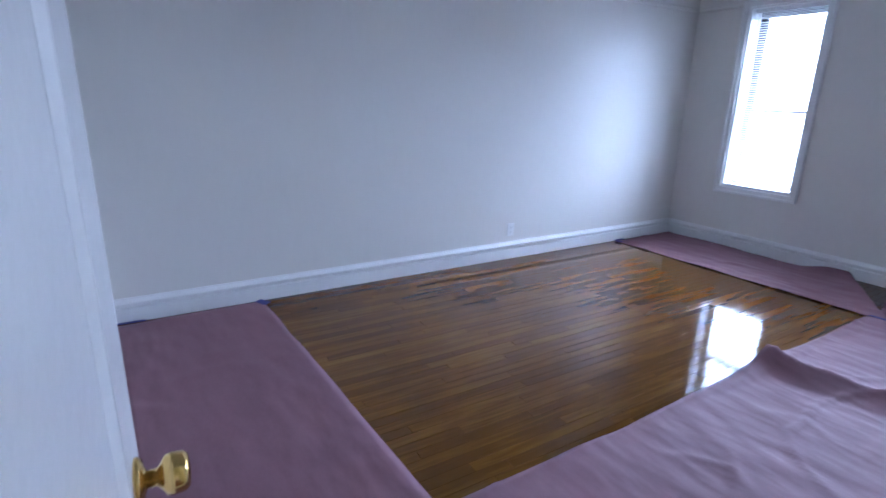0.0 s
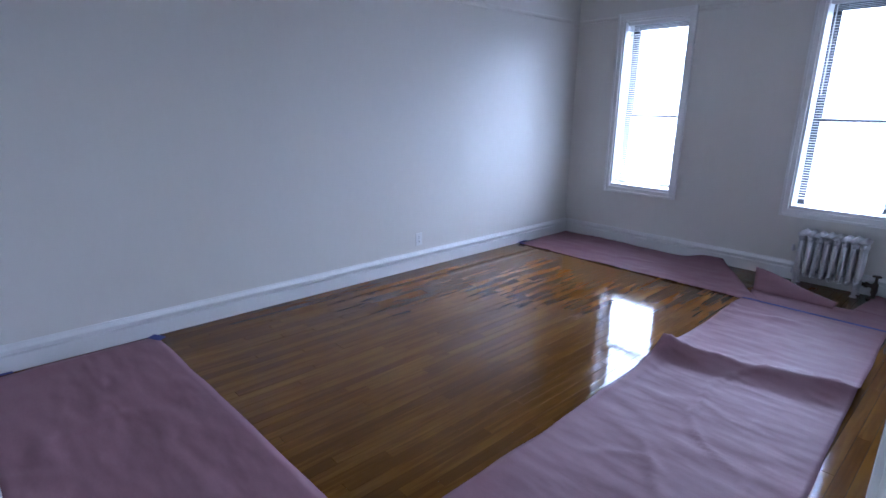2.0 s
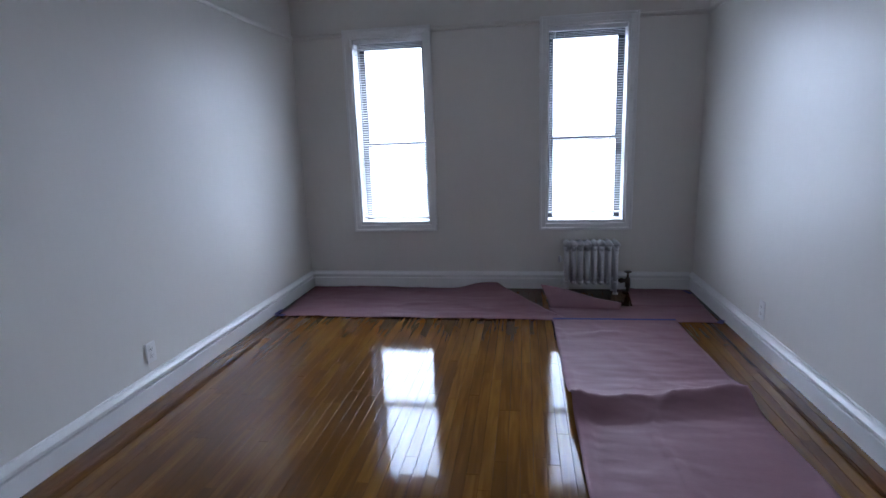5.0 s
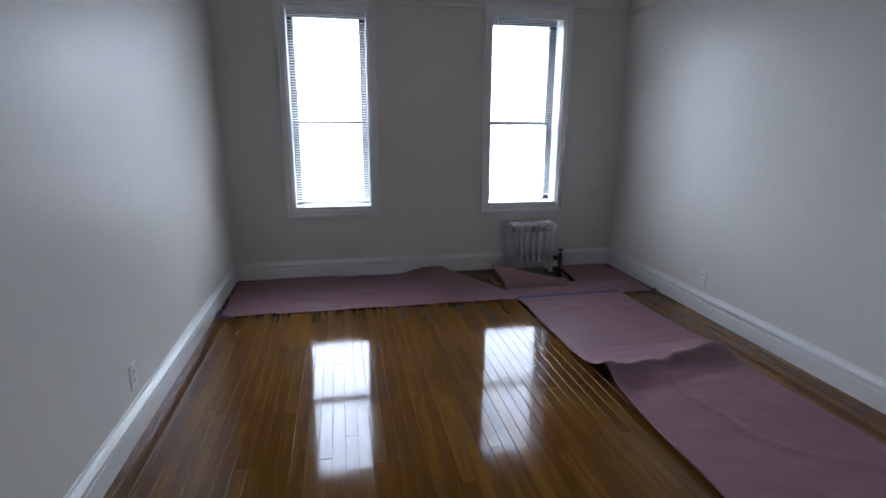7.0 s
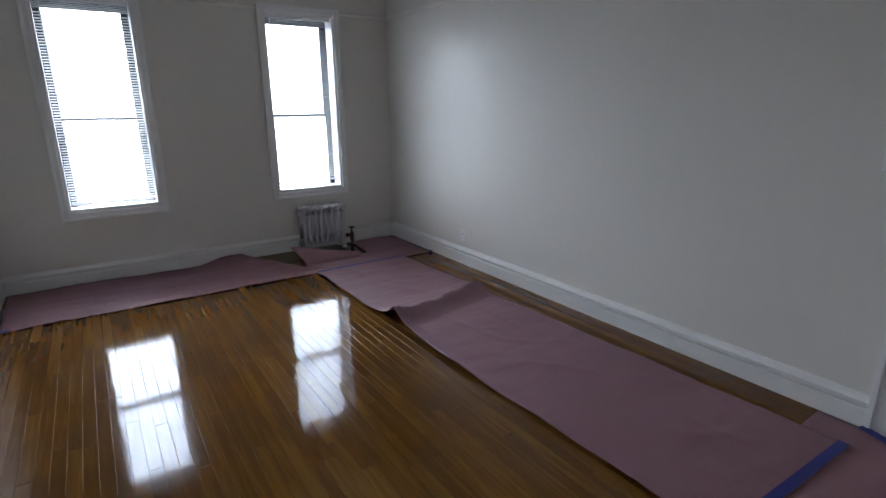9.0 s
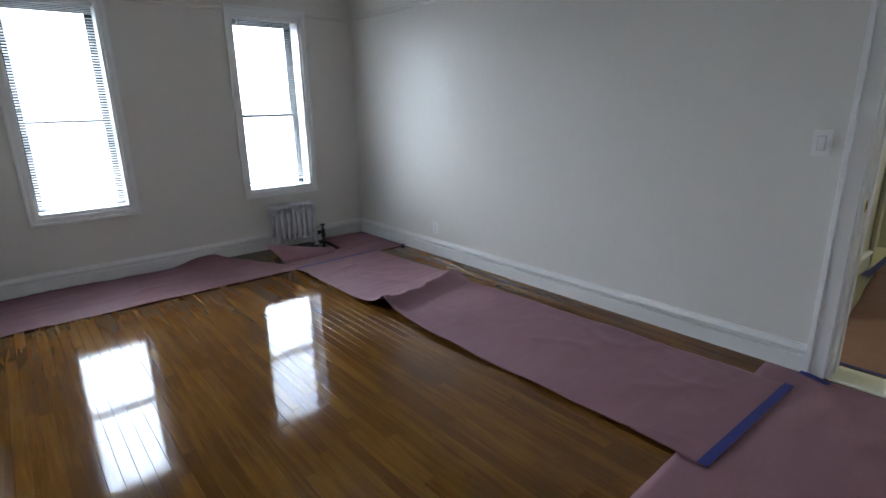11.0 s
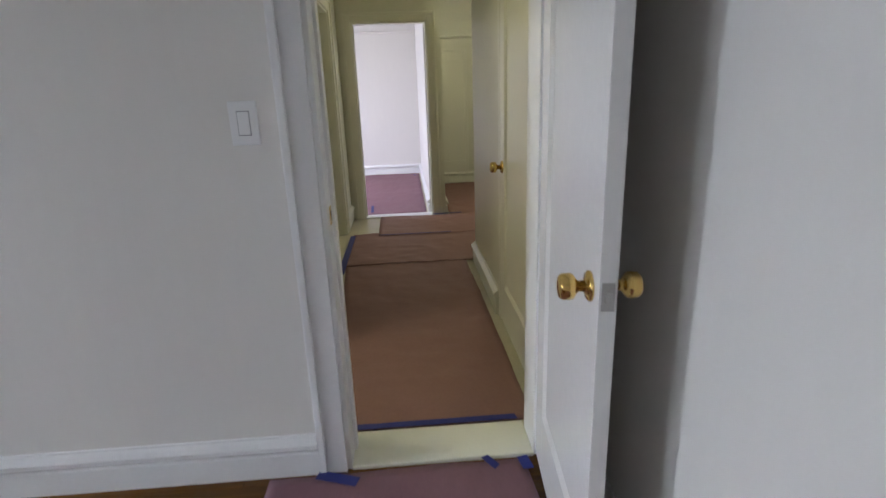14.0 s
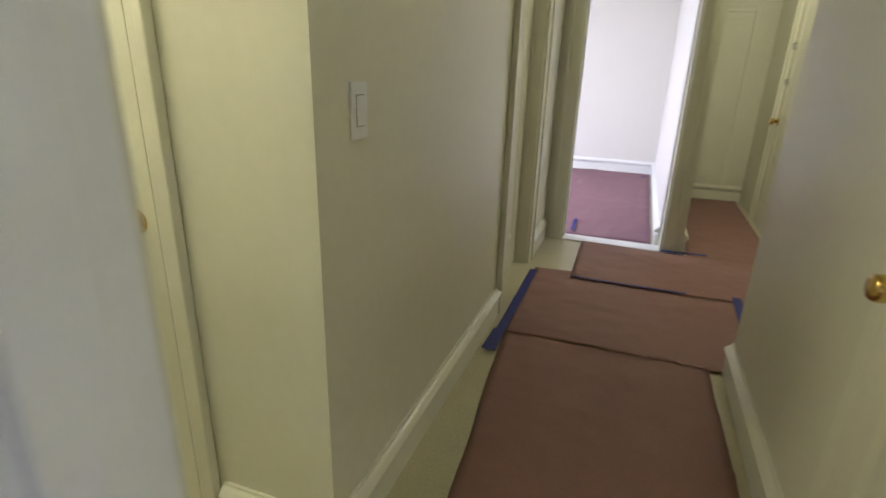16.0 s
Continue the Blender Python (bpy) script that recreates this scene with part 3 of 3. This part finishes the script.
# ---- rosin paper ----
# painter's tape: ends, width, height over the floor, label
TAPES = [
    ((2.375, 1.912), (3.35, 1.894), 0.044, 0.016),
    ((2.32, 5.600), (3.22, 5.620), 0.030, 0.017, "thin blue tape along the paper seam"),
    ((0.045, 5.58), (0.13, 5.585), 0.05, 0.013),
    ((0.035, 5.60), (0.040, 5.72), 0.035, 0.012),
    ((0.42, 6.27), (0.45, 6.34), 0.03, 0.013),
    ((0.045, 1.03), (0.05, 1.20), 0.03, 0.012),
    ((0.04, 1.90), (0.13, 1.95), 0.06, 0.012),
    ((3.51, 5.57), (3.555, 5.64), 0.04, 0.012),
    ((3.50, 6.42), (3.53, 6.32), 0.035, 0.013),
    ((3.55, 1.90), (3.50, 1.76), 0.045, 0.014),
    ((3.50, 1.15), (3.56, 1.16), 0.04, 0.016),
    ((3.52, 1.26), (3.585, 1.30), 0.03, 0.014),
    ((3.17, 1.15), (3.28, 1.155), 0.03, 0.014),
    ((3.815, 1.13), (3.815, 1.80), 0.035, 0.014, "blue tape across the hall paper at the saddle"),
    ((5.72, 2.07), (6.85, 2.075), 0.05, 0.02),
    ((5.73, 2.085), (5.95, 2.08), 0.06, 0.018),
    ((6.83, 1.14), (6.83, 1.82), 0.02, 0.024),
    ((7.64, 0.95), (7.62, 1.26), 0.04, 0.026),
    ((6.35, 0.87), (6.90, 0.85), 0.05, 0.02),
    ((7.90, 1.95), (8.27, 1.97), 0.03, 0.014),
    ((10.6, 1.40), (10.7, 1.41), 0.04, 0.014),
]


def near_tape(x, y):
    """0 under a strip of tape, 1 well away from it: tape holds the paper flat."""
    d = 9.0
    for t in TAPES:
        a, b, q = Vector(t[0]), Vector(t[1]), Vector((x, y))
        k = max(0.0, min(1.0, (q - a).dot(b - a) / max(1e-6, (b - a).length_squared)))
        d = min(d, (q - a - (b - a) * k).length)
    return max(0.0, min(1.0, (d - 0.03) / 0.10))


def crease_field(x, y, seed):
    """Sharp little dents and diagonal creases of unrolled paper."""
    h = 0.0
    for k in range(4):
        a = noise.noise(Vector((x * 2.6 + 0.8 * k, y * 1.9, seed + 3.3 * k)))
        h += 0.014 * math.exp(-(a / 0.055) ** 2) * max(0.0, noise.noise(Vector((x * 1.6, y * 1.6, seed + 9 + k))) + 0.05)
    return h


def sheet(name, corners, mat, label, height=None, z=0.004, nx=40, ny=60, group="paper sheets"):
    """A sheet of floor paper: corners (sw, se, ne, nw) in plan, with slight waves; height(u, v, x, y) lifts it."""
    bm = bmesh.new()
    c = [Vector(p) for p in corners]
    rng = random.Random(len(label) + int(corners[0][0] * 100))
    ph = [rng.uniform(0, 6.28) for _ in range(6)]
    grids = []
    for layer in (0, 1):
        g = []
        for j in range(ny + 1):
            v = j / ny
            row = []
            for i in range(nx + 1):
                u = i / nx
                p = (c[0] * (1 - u) + c[1] * u) * (1 - v) + (c[3] * (1 - u) + c[2] * u) * v
                q = Vector((p.x * 2.1, p.y * 2.1, ph[0]))
                w = max(0.0, noise.noise(q) * 0.007 + noise.noise(q * 3.1) * 0.0035 + 0.003) + crease_field(p.x, p.y, ph[0])
                ex = 0.008 * noise.noise(Vector((p.x * 3, p.y * 3, 7.7)))
                e = min(u, 1 - u) < 0.001 or min(v, 1 - v) < 0.001
                h = z + w * near_tape(p.x, p.y) + (height(u, v, p.x, p.y) if height else 0)
                row.append(bm.verts.new((p.x + (ex if e else 0), p.y + (ex if e else 0), h + 0.0012 * layer)))
            g.append(row)
        grids.append(g)
    lo, hi = grids
    for j in range(ny):
        for i in range(nx):
            bm.faces.new((hi[j][i], hi[j][i + 1], hi[j + 1][i + 1], hi[j + 1][i]))
            bm.faces.new((lo[j][i], lo[j + 1][i], lo[j + 1][i + 1], lo[j][i + 1]))
    for i in range(nx):
        bm.faces.new((lo[0][i], lo[0][i + 1], hi[0][i + 1], hi[0][i]))
        bm.faces.new((lo[ny][i + 1], lo[ny][i], hi[ny][i], hi[ny][i + 1]))
    for j in range(ny):
        bm.faces.new((lo[j + 1][0], lo[j][0], hi[j][0], hi[j + 1][0]))
        bm.faces.new((lo[j][nx], lo[j + 1][nx], hi[j + 1][nx], hi[j][nx]))
    return tagged(link_mesh(name, bm, mat, True), label, "floor paper", group)


def ridge(u, v, x, y):
    """The buckle across the long strip: a steep step on its south side, higher at both edges."""
    yc = 4.20 + 0.24 * u
    d = y - yc
    h = 0.078 * math.exp(-d / 0.10) if d > 0 else 0.078 * max(0.0, 1 + d / (0.16 + 0.05 * u)) ** 1.4
    h *= 0.86 + 0.12 * (1 - u) ** 2 + 0.13 * math.sin(9 * u + 0.6) + 0.08 * math.sin(23 * u)
    side = 0.042 * math.exp(-((u) / 0.08) ** 2) * math.exp(-((y - 4.10) / 0.22) ** 2)
    crease = 0.012 * math.exp(-((y - 5.25 - 0.15 * u) / 0.035) ** 2) * max(0, 1 - abs(u - 0.35) * 2.6)
    wav = 0.006 * max(0, math.sin(7.5 * y + 5 * u)) * math.exp(-((y - 2.8) / 1.0) ** 2)
    curl = 0.012 * math.exp(-u / 0.035) * (0.6 + 0.4 * math.sin(3.7 * y)) * near_tape(x, y)
    return h + side + crease + wav + curl


def buckle(u, v, x, y):
    """The back edge of the window-side sheet lifts beside the radiator."""
    e = max(0.0, 1 - (1 - u) / 0.22)
    h = 0.048 * max(0, (v - 0.30) / 0.70) ** 1.2 * e ** 0.9
    h += 0.03 * math.exp(-((x - 1.70) / 0.16) ** 2) * max(0, (v - 0.6) / 0.4) ** 2
    h += 0.012 * max(0, math.sin(3.1 * x)) * v
    return h


sheet("paper_sheet", ((0.06, 1.04), (3.57, 1.155), (3.55, 2.075), (0.05, 1.935)), PAPER, "pink rosin paper sheet taped beside the doorway wall", z=0.004, nx=90, ny=26)
sheet("paper_sheet", ((0.06, 5.585), (2.46, 5.60), (1.86, 6.44), (0.045, 6.45)), PAPER, "pink rosin paper sheet under the windows, its edge buckled", buckle, nx=70, ny=36)
sheet("paper_sheet", ((2.38, 5.60), (3.525, 5.60), (3.525, 6.00), (2.30, 5.885)), PAPER, "pink rosin paper sheet in front of the radiator", nx=50, ny=20)
sheet("paper_sheet", ((2.97, 5.93), (3.53, 5.96), (3.545, 6.45), (3.02, 6.45)), PAPER, "pink rosin paper piece in the corner by the valve", z=0.010, nx=20, ny=16)
sheet("paper_sheet", ((2.375, 1.895), (3.345, 1.89), (3.225, 5.615), (2.31, 5.595)), PAPER, "long pink rosin paper strip with a buckled ridge", ridge, z=0.009, nx=44, ny=190)


def flap():
    """The torn flap curling up in front of the radiator."""
    bm = bmesh.new()
    nx, ny = 26, 10
    rows = []
    for layer in (0, 1):
        g = []
        for j in range(ny + 1):
            v = j / ny
            row = []
            for i in range(nx + 1):
                u = i / nx
                # fold line on the floor, free edge lifted towards the window
                x = 2.31 + 0.55 * u - 0.09 * v * (1 - u) + 0.02 * v
                y = 5.865 - 0.02 * u + (0.235 - 0.165 * u) * v
                lift = 0.098 * (1 - u) ** 0.8 + 0.030
                h = 0.016 + lift * v ** 0.75 + 0.010 * math.sin(6.0 * u + 0.5) * v
                row.append(bm.verts.new((x, y, h + 0.0012 * layer)))
            g.append(row)
        rows.append(g)
    lo, hi = rows
    for j in range(ny):
        for i in range(nx):
            bm.faces.new((hi[j][i], hi[j][i + 1], hi[j + 1][i + 1], hi[j + 1][i]))
            bm.faces.new((lo[j][i], lo[j + 1][i], lo[j + 1][i + 1], lo[j][i + 1]))
    for i in range(nx):
        bm.faces.new((lo[0][i], lo[0][i + 1], hi[0][i + 1], hi[0][i]))
        bm.faces.new((lo[ny][i + 1], lo[ny][i], hi[ny][i], hi[ny][i + 1]))
    for j in range(ny):
        bm.faces.new((lo[j + 1][0], lo[j][0], hi[j][0], hi[j + 1][0]))
        bm.faces.new((lo[j][nx], lo[j + 1][nx], hi[j + 1][nx], hi[j][nx]))
    tagged(link_mesh("paper_flap", bm, PAPER, True), "torn pink paper flap curling up by the radiator", "floor paper")


flap()
sheet("paper_sheet", ((3.80, 1.055), (5.98, 1.09), (5.98, 2.06), (3.80, 1.86)), PAPER_LAMP_TINT, "reddish rosin paper strip along the hall", nx=60, ny=26, group="hall paper")
sheet("paper_sheet", ((5.95, 0.83), (6.93, 0.83), (6.93, 2.08), (5.95, 2.08)), PAPER_LAMP_TINT, "wrinkled reddish rosin paper piece in the hall", z=0.009, nx=30, ny=30, group="hall paper")
sheet("paper_sheet", ((6.83, 0.50), (7.62, 0.50), (7.62, 1.85), (6.83, 1.83)), PAPER_LAMP_TINT, "reddish rosin paper piece before the far doorway", z=0.014, nx=30, ny=30, group="hall paper")
sheet("paper_sheet", ((7.60, 0.48), (9.70, 0.48), (9.70, 1.08), (7.60, 1.08)), PAPER_LAMP_TINT, "reddish rosin paper on the foyer floor", nx=30, ny=16, group="hall paper")
sheet("paper_sheet", ((7.80, 1.33), (10.88, 1.33), (10.88, 3.6), (7.80, 3.6)), PAPER, "pink rosin paper over the far room floor", nx=40, ny=40, group="hall paper")


# ---- painter's tape ----
def tape(p0, p1, width=0.048, z=0.012, label="strip of blue painter's tape on the paper", up=None):
    """A strip with torn ends; up: a wall normal when it stands on the baseboard."""
    p0, p1 = Vector((p0[0], p0[1], 0)), Vector((p1[0], p1[1], 0))
    d = (p1 - p0).normalized()
    s = Vector((-d.y, d.x, 0)) * (width / 2)
    n = max(2, int((p1 - p0).length / 0.03))
    bm = bmesh.new()
    pts = []
    for i in range(n + 1):
        c = p0 + (p1 - p0) * (i / n)
        k = 0.004 * noise.noise(c * 9)
        pts.append((c - s * (1 + k) + d * random.uniform(-0.006, 0.006) * (i in (0, n)), c + s * (1 - k) + d * random.uniform(-0.006, 0.006) * (i in (0, n))))
    rows = []
    for lay in (0, 0.0009):
        rows.append([[bm.verts.new((q.x, q.y, z + lay + 0.0012 * noise.noise(q * 14))) for q in ab] for ab in pts])
    lo, hi = rows
    for i in range(n):
        bm.faces.new((hi[i][0], hi[i][1], hi[i + 1][1], hi[i + 1][0]))
        bm.faces.new((lo[i][0], lo[i + 1][0], lo[i + 1][1], lo[i][1]))
        for k in (0, 1):
            bm.faces.new((lo[i][k], hi[i][k], hi[i + 1][k], lo[i + 1][k]))
    for i in (0, n):
        bm.faces.new((lo[i][0], lo[i][1], hi[i][1], hi[i][0]))
    tagged(link_mesh("tape_strip", bm, TAPE), label, "tape", "painter's tape")


for args in TAPES:
    tape(*args)


# ---- radiator ----
def radiator():
    """Cast-iron two-column radiator with eight sections, along x."""
    x0, y, n, pitch = 2.446, 6.385, 8, 0.0602
    root = thing("radiator", (x0 + n * pitch / 2, y, 0), "white painted cast-iron radiator with eight sections", "radiator")
    H, legs = 0.467, 0.07
    for k in range(n):
        x = x0 + (k + 0.5) * pitch
        bm = bmesh.new()
        for dy in (-0.052, 0.052):
            tube(bm, (x, y + dy, legs + 0.03), (x, y + dy, H - 0.03), 0.0195, 0.0195, 16)
        for zc, hh in ((H - 0.058, 0.036), (legs + 0.035, 0.032)):
            m = Matrix.LocRotScale((x, y, zc), None, (0.0285, 0.085, hh))
            bmesh.ops.create_uvsphere(bm, u_segments=16, v_segments=10, radius=1.0, matrix=m)
            tube(bm, (x - pitch / 2, y, zc), (x + pitch / 2, y, zc), 0.02, seg=14)
        # small crest on the top of each section
        zt = H - 0.028
        prof = [(-0.5, zt), (0.5, zt), (0.5, zt + 0.018), (0.17, zt + 0.030), (0.0, zt + 0.036), (-0.17, zt + 0.030), (-0.5, zt + 0.018)]
        fr, bk = [[bm.verts.new((x + a * pitch, y + dy, z)) for a, z in prof] for dy in (-0.084, 0.084)]
        bm.faces.new(fr)
        bm.faces.new(bk[::-1])
        for i in range(len(prof)):
            j = (i + 1) % len(prof)
            bm.faces.new((fr[j], fr[i], bk[i], bk[j]))
        if k in (0, n - 1):
            for dy in (-0.055, 0.055):
                tube(bm, (x, y + dy, 0.0), (x, y + dy, 0.012), 0.026, 0.022, 12)
                tube(bm, (x, y + dy, 0.012), (x, y + dy * 0.95, legs + 0.05), 0.014, 0.022, 12)
        part("section", bm, IRON, root, smooth=True)
    bm = bmesh.new()
    tube(bm, (x0 - 0.004, y - 0.01, 0.30), (x0 - 0.03, y - 0.01, 0.30), 0.007, seg=10)
    lathe(bm, [(0.006, 0), (0.013, 0.008), (0.013, 0.05), (0.008, 0.06), (0.002, 0.064)], Matrix.Translation((x0 - 0.03, y - 0.01, 0.28)), 14)
    part("air_vent", bm, IRON, root, "small steam air vent", True)
    bm = bmesh.new()
    tube(bm, (x0 - 0.003, y, legs + 0.035), (x0 - 0.016, y, legs + 0.035), 0.026, 0.022, 8)
    part("end_plug", bm, IRON, root, smooth=False)
    vx = x0 + n * pitch + 0.085
    bm = bmesh.new()
    tube(bm, (vx, y, 0.0), (vx, y, 0.07), 0.014, seg=14)
    lathe(bm, [(0.045, 0.0), (0.043, 0.005), (0.018, 0.009)], Matrix.Translation((vx, y, 0.006)), 20)
    tube(bm, (vx, y, 0.05), (vx, y, 0.135), 0.023, 0.02, 14)
    tube(bm, (vx, y, 0.11), (vx - 0.085, y, 0.11), 0.016, seg=14)
    tube(bm, (vx - 0.045, y, 0.11), (vx - 0.068, y, 0.11), 0.024, seg=6)
    tube(bm, (vx, y, 0.135), (vx, y, 0.185), 0.012, 0.009, 10)
    valve = part("steam_valve", bm, VALVE, root, "dark tarnished steam valve", True)
    bm = bmesh.new()
    lathe(bm, [(0.008, 0.0), (0.030, 0.003), (0.032, 0.009), (0.026, 0.014), (0.006, 0.015)], Matrix.Translation((vx, y, 0.183)), 18)
    part("handle", bm, VALVE, valve, "round dark valve handle", True)


radiator()


# ---- outlets and switches ----
def plate(name, at, out, label, category, rocker=False, h=0.114, w=0.07):
    """A wall plate at the wall face; out is the wall's normal."""
    root = thing(name, at, label, category)
    m = Matrix.Translation(at) @ Vector(out).to_track_quat("-Y", "Z").to_matrix().to_4x4()

    def add(nm, bm, mt, lab=""):
        bm.transform(m)
        part(nm, bm, mt, root, lab)
    bm = bmesh.new()
    box(bm, -w / 2, w / 2, -0.006, 0.0, -h / 2, h / 2, 0.003)
    add("plate", bm, PLASTIC)
    if rocker:
        # solid block; its grey stands for the shade in the gap
        bm = bmesh.new()
        box(bm, -0.0185, 0.0185, -0.0075, -0.005, -0.036, 0.036, 0.0006)
        add("frame", bm, GREY, "thin grey block for the shaded gap round the rocker")
        bm = bmesh.new()
        box(bm, -0.0165, 0.0165, -0.0105, -0.006, -0.0335, 0.0335, 0.002)
        add("rocker", bm, PLASTIC)
    else:
        for z in (-0.02, 0.02):
            bm = bmesh.new()
            lathe(bm, [(0.0172, 0.005), (0.0172, 0.0078), (0.0165, 0.0084)], pose(0, 0, z, 90, 0, 0), 20)
            add("socket", bm, PLASTIC)
            # raised dark blocks, the shade of the slots put into their colour
            bm = bmesh.new()
            box(bm, -0.0078, -0.0056, -0.0094, -0.008, z - 0.002, z + 0.007)
            box(bm, 0.0056, 0.0078, -0.0094, -0.008, z - 0.002, z + 0.006)
            box(bm, -0.002, 0.002, -0.0094, -0.008, z - 0.010, z - 0.006)
            add("slot", bm, DARK)
    for z in ((-0.046, 0.046) if rocker else (0.0,)):
        bm = bmesh.new()
        lathe(bm, [(0.0032, 0.005), (0.0032, 0.0072), (0.002, 0.0076)], pose(0, 0, z, 90, 0, 0), 10)
        add("screw", bm, PLASTIC)


plate("outlet", (0.0, 4.183, 0.274), (1, 0, 0), "white duplex wall outlet above the baseboard", "outlet", h=0.118, w=0.074)
plate("outlet", (W, 5.106, 0.272), (-1, 0, 0), "white duplex wall outlet above the baseboard", "outlet", h=0.118, w=0.074)
plate("light_switch", (W, 2.0, 1.245), (-1, 0, 0), "white rocker light switch beside the doorway", "light switch", True, h=0.128, w=0.084)
plate("light_switch", (4.66, HALL_N, 1.20), (0, -1, 0), "cream painted-over hall light switch", "light switch", True, h=0.128, w=0.074)


# ---- ceiling light ----
def ceiling_light(x, y, label, drop=0.0):
    """A round glass bowl under a metal canopy, on a short stem where it hangs."""
    cl = thing("ceiling_light", (x, y, CEIL), label, "ceiling light", "hall lights")
    bm = bmesh.new()
    lathe(bm, [(0.07, -0.0), (0.07, -0.012), (0.05, -0.026)] if drop else [(0.17, -0.0), (0.17, -0.02), (0.155, -0.03)], Matrix.Translation((x, y, CEIL)), 28)
    base = part("base", bm, STEEL, cl, smooth=True)
    if drop:
        bm = bmesh.new()
        tube(bm, (x, y, CEIL - 0.02), (x, y, CEIL - drop - 0.02), 0.008, seg=10)
        part("stem", bm, STEEL, base, smooth=True)
        bm = bmesh.new()
        lathe(bm, [(0.155, -0.03), (0.16, -0.022), (0.02, -0.005)], Matrix.Translation((x, y, CEIL - drop)), 28)
        part("canopy", bm, STEEL, base, smooth=True)
    bm = bmesh.new()
    lathe(bm, [(0.15, -0.03), (0.145, -0.06), (0.115, -0.095), (0.06, -0.115), (0.005, -0.12)], Matrix.Translation((x, y, CEIL - drop)), 28)
    part("glass_shade", bm, LAMP_GLASS, cl, "glowing warm white glass shade", True)


ceiling_light(7.8, 0.78, "lit round glass light hanging in the foyer", 0.12)
ceiling_light(4.10, 2.85, "lit round glass ceiling light in the alcove")


# ---- floor boards, last ----
def plank_mesh(w, l):
    bm = bmesh.new()
    g = 0.0004
    c = 0.0007
    lo = [bm.verts.new((x, y, -0.02)) for x, y in ((g, g), (w - g, g), (w - g, l - g), (g, l - g))]
    mi = [bm.verts.new((v.co.x, v.co.y, -c)) for v in lo]
    hi = [bm.verts.new((x, y, 0.0)) for x, y in ((g + c, g + c), (w - g - c, g + c), (w - g - c, l - g - c), (g + c, l - g - c))]
    for i in range(4):
        j = (i + 1) % 4
        bm.faces.new((lo[i], lo[j], mi[j], mi[i]))
        bm.faces.new((mi[i], mi[j], hi[j], hi[i]))
    bm.faces.new(hi)
    me = bpy.data.meshes.new("plank")
    bm.to_mesh(me)
    bm.free()
    return me


rng = random.Random(11)
BW = 0.057
LENGTHS = (0.45, 0.6, 0.8, 1.0, 1.25, 1.5)
MESH = {}


def plank(mat, x, y, l, w=BW, turn=0.0):
    key = (mat.name, round(w, 4), round(l, 3))
    if key not in MESH:
        MESH[key] = plank_mesh(w, l)
        MESH[key].materials.append(mat)
    ob = new("plank", MESH[key])
    ob.parent = floor
    ob.matrix_basis = pose(x, y, rng.uniform(-0.0004, 0.0002), rng.uniform(-0.015, 0.015), rng.uniform(-0.06, 0.06), turn)


def rest_plank(bm, x, y, l, w=BW):
    g = 0.0008
    hi = [bm.verts.new((a, b, 0.0)) for a, b in ((x + g, y + g), (x + w - g, y + g), (x + w - g, y + l - g), (x + g, y + l - g))]
    lo = [bm.verts.new((v.co.x, v.co.y, -0.02)) for v in hi]
    bm.faces.new(hi)
    for i in range(4):
        j = (i + 1) % 4
        bm.faces.new((lo[i], lo[j], hi[j], hi[i]))


bx0, bx1 = 0.135, W - 0.135          # field between the dark border strips
by0, by1 = S + 0.135, N - 0.135
cols = int((bx1 - bx0) / BW)
BW = (bx1 - bx0) / cols
far = bmesh.new()
for c in range(cols):
    y = by0 - rng.choice((0.0, 0.15, 0.3, 0.4))
    while y < by1 - 0.02:
        l = rng.choice(LENGTHS)
        a, b = max(y, by0), min(y + l, by1)
        if by1 - b < 0.12:
            b = by1
        y = b if b == by1 else y + l
        if b - a < 0.03:
            continue
        open_floor = b > 1.9 and a < 5.7 and bx0 + c * BW < 2.42
        if open_floor and len(floor.children) < 285:
            plank(OAK, bx0 + c * BW, a, round(b - a, 3), BW)
        else:
            rest_plank(far, bx0 + c * BW, a, b - a)
# dark border strips, and the boards outside them
for x in (bx0 - 0.022, bx1):
    plank(WALNUT, x, by0 - 0.022, by1 - by0 + 0.044, 0.022)
for y in (by0 - 0.022, by1):
    plank(WALNUT, bx1, y, bx1 - bx0, 0.022, 90)
for x in (0.0, 0.0565, bx1 + 0.022, bx1 + 0.0785):
    y = S
    while y < N - 0.01:
        l = min(rng.choice((1.2, 1.6, 2.0)), N - y)
        rest_plank(far, x, y, l, 0.0565)
        y += l
tagged(part("far_planks", far, OAK, floor, "oak boards under the paper and along the walls"), kind="stuff")
for y in (S, S + 0.0565, by1 + 0.022, by1 + 0.0785):
    plank(OAK, bx1 + 0.0, y, bx1 - bx0, 0.0565, 90)
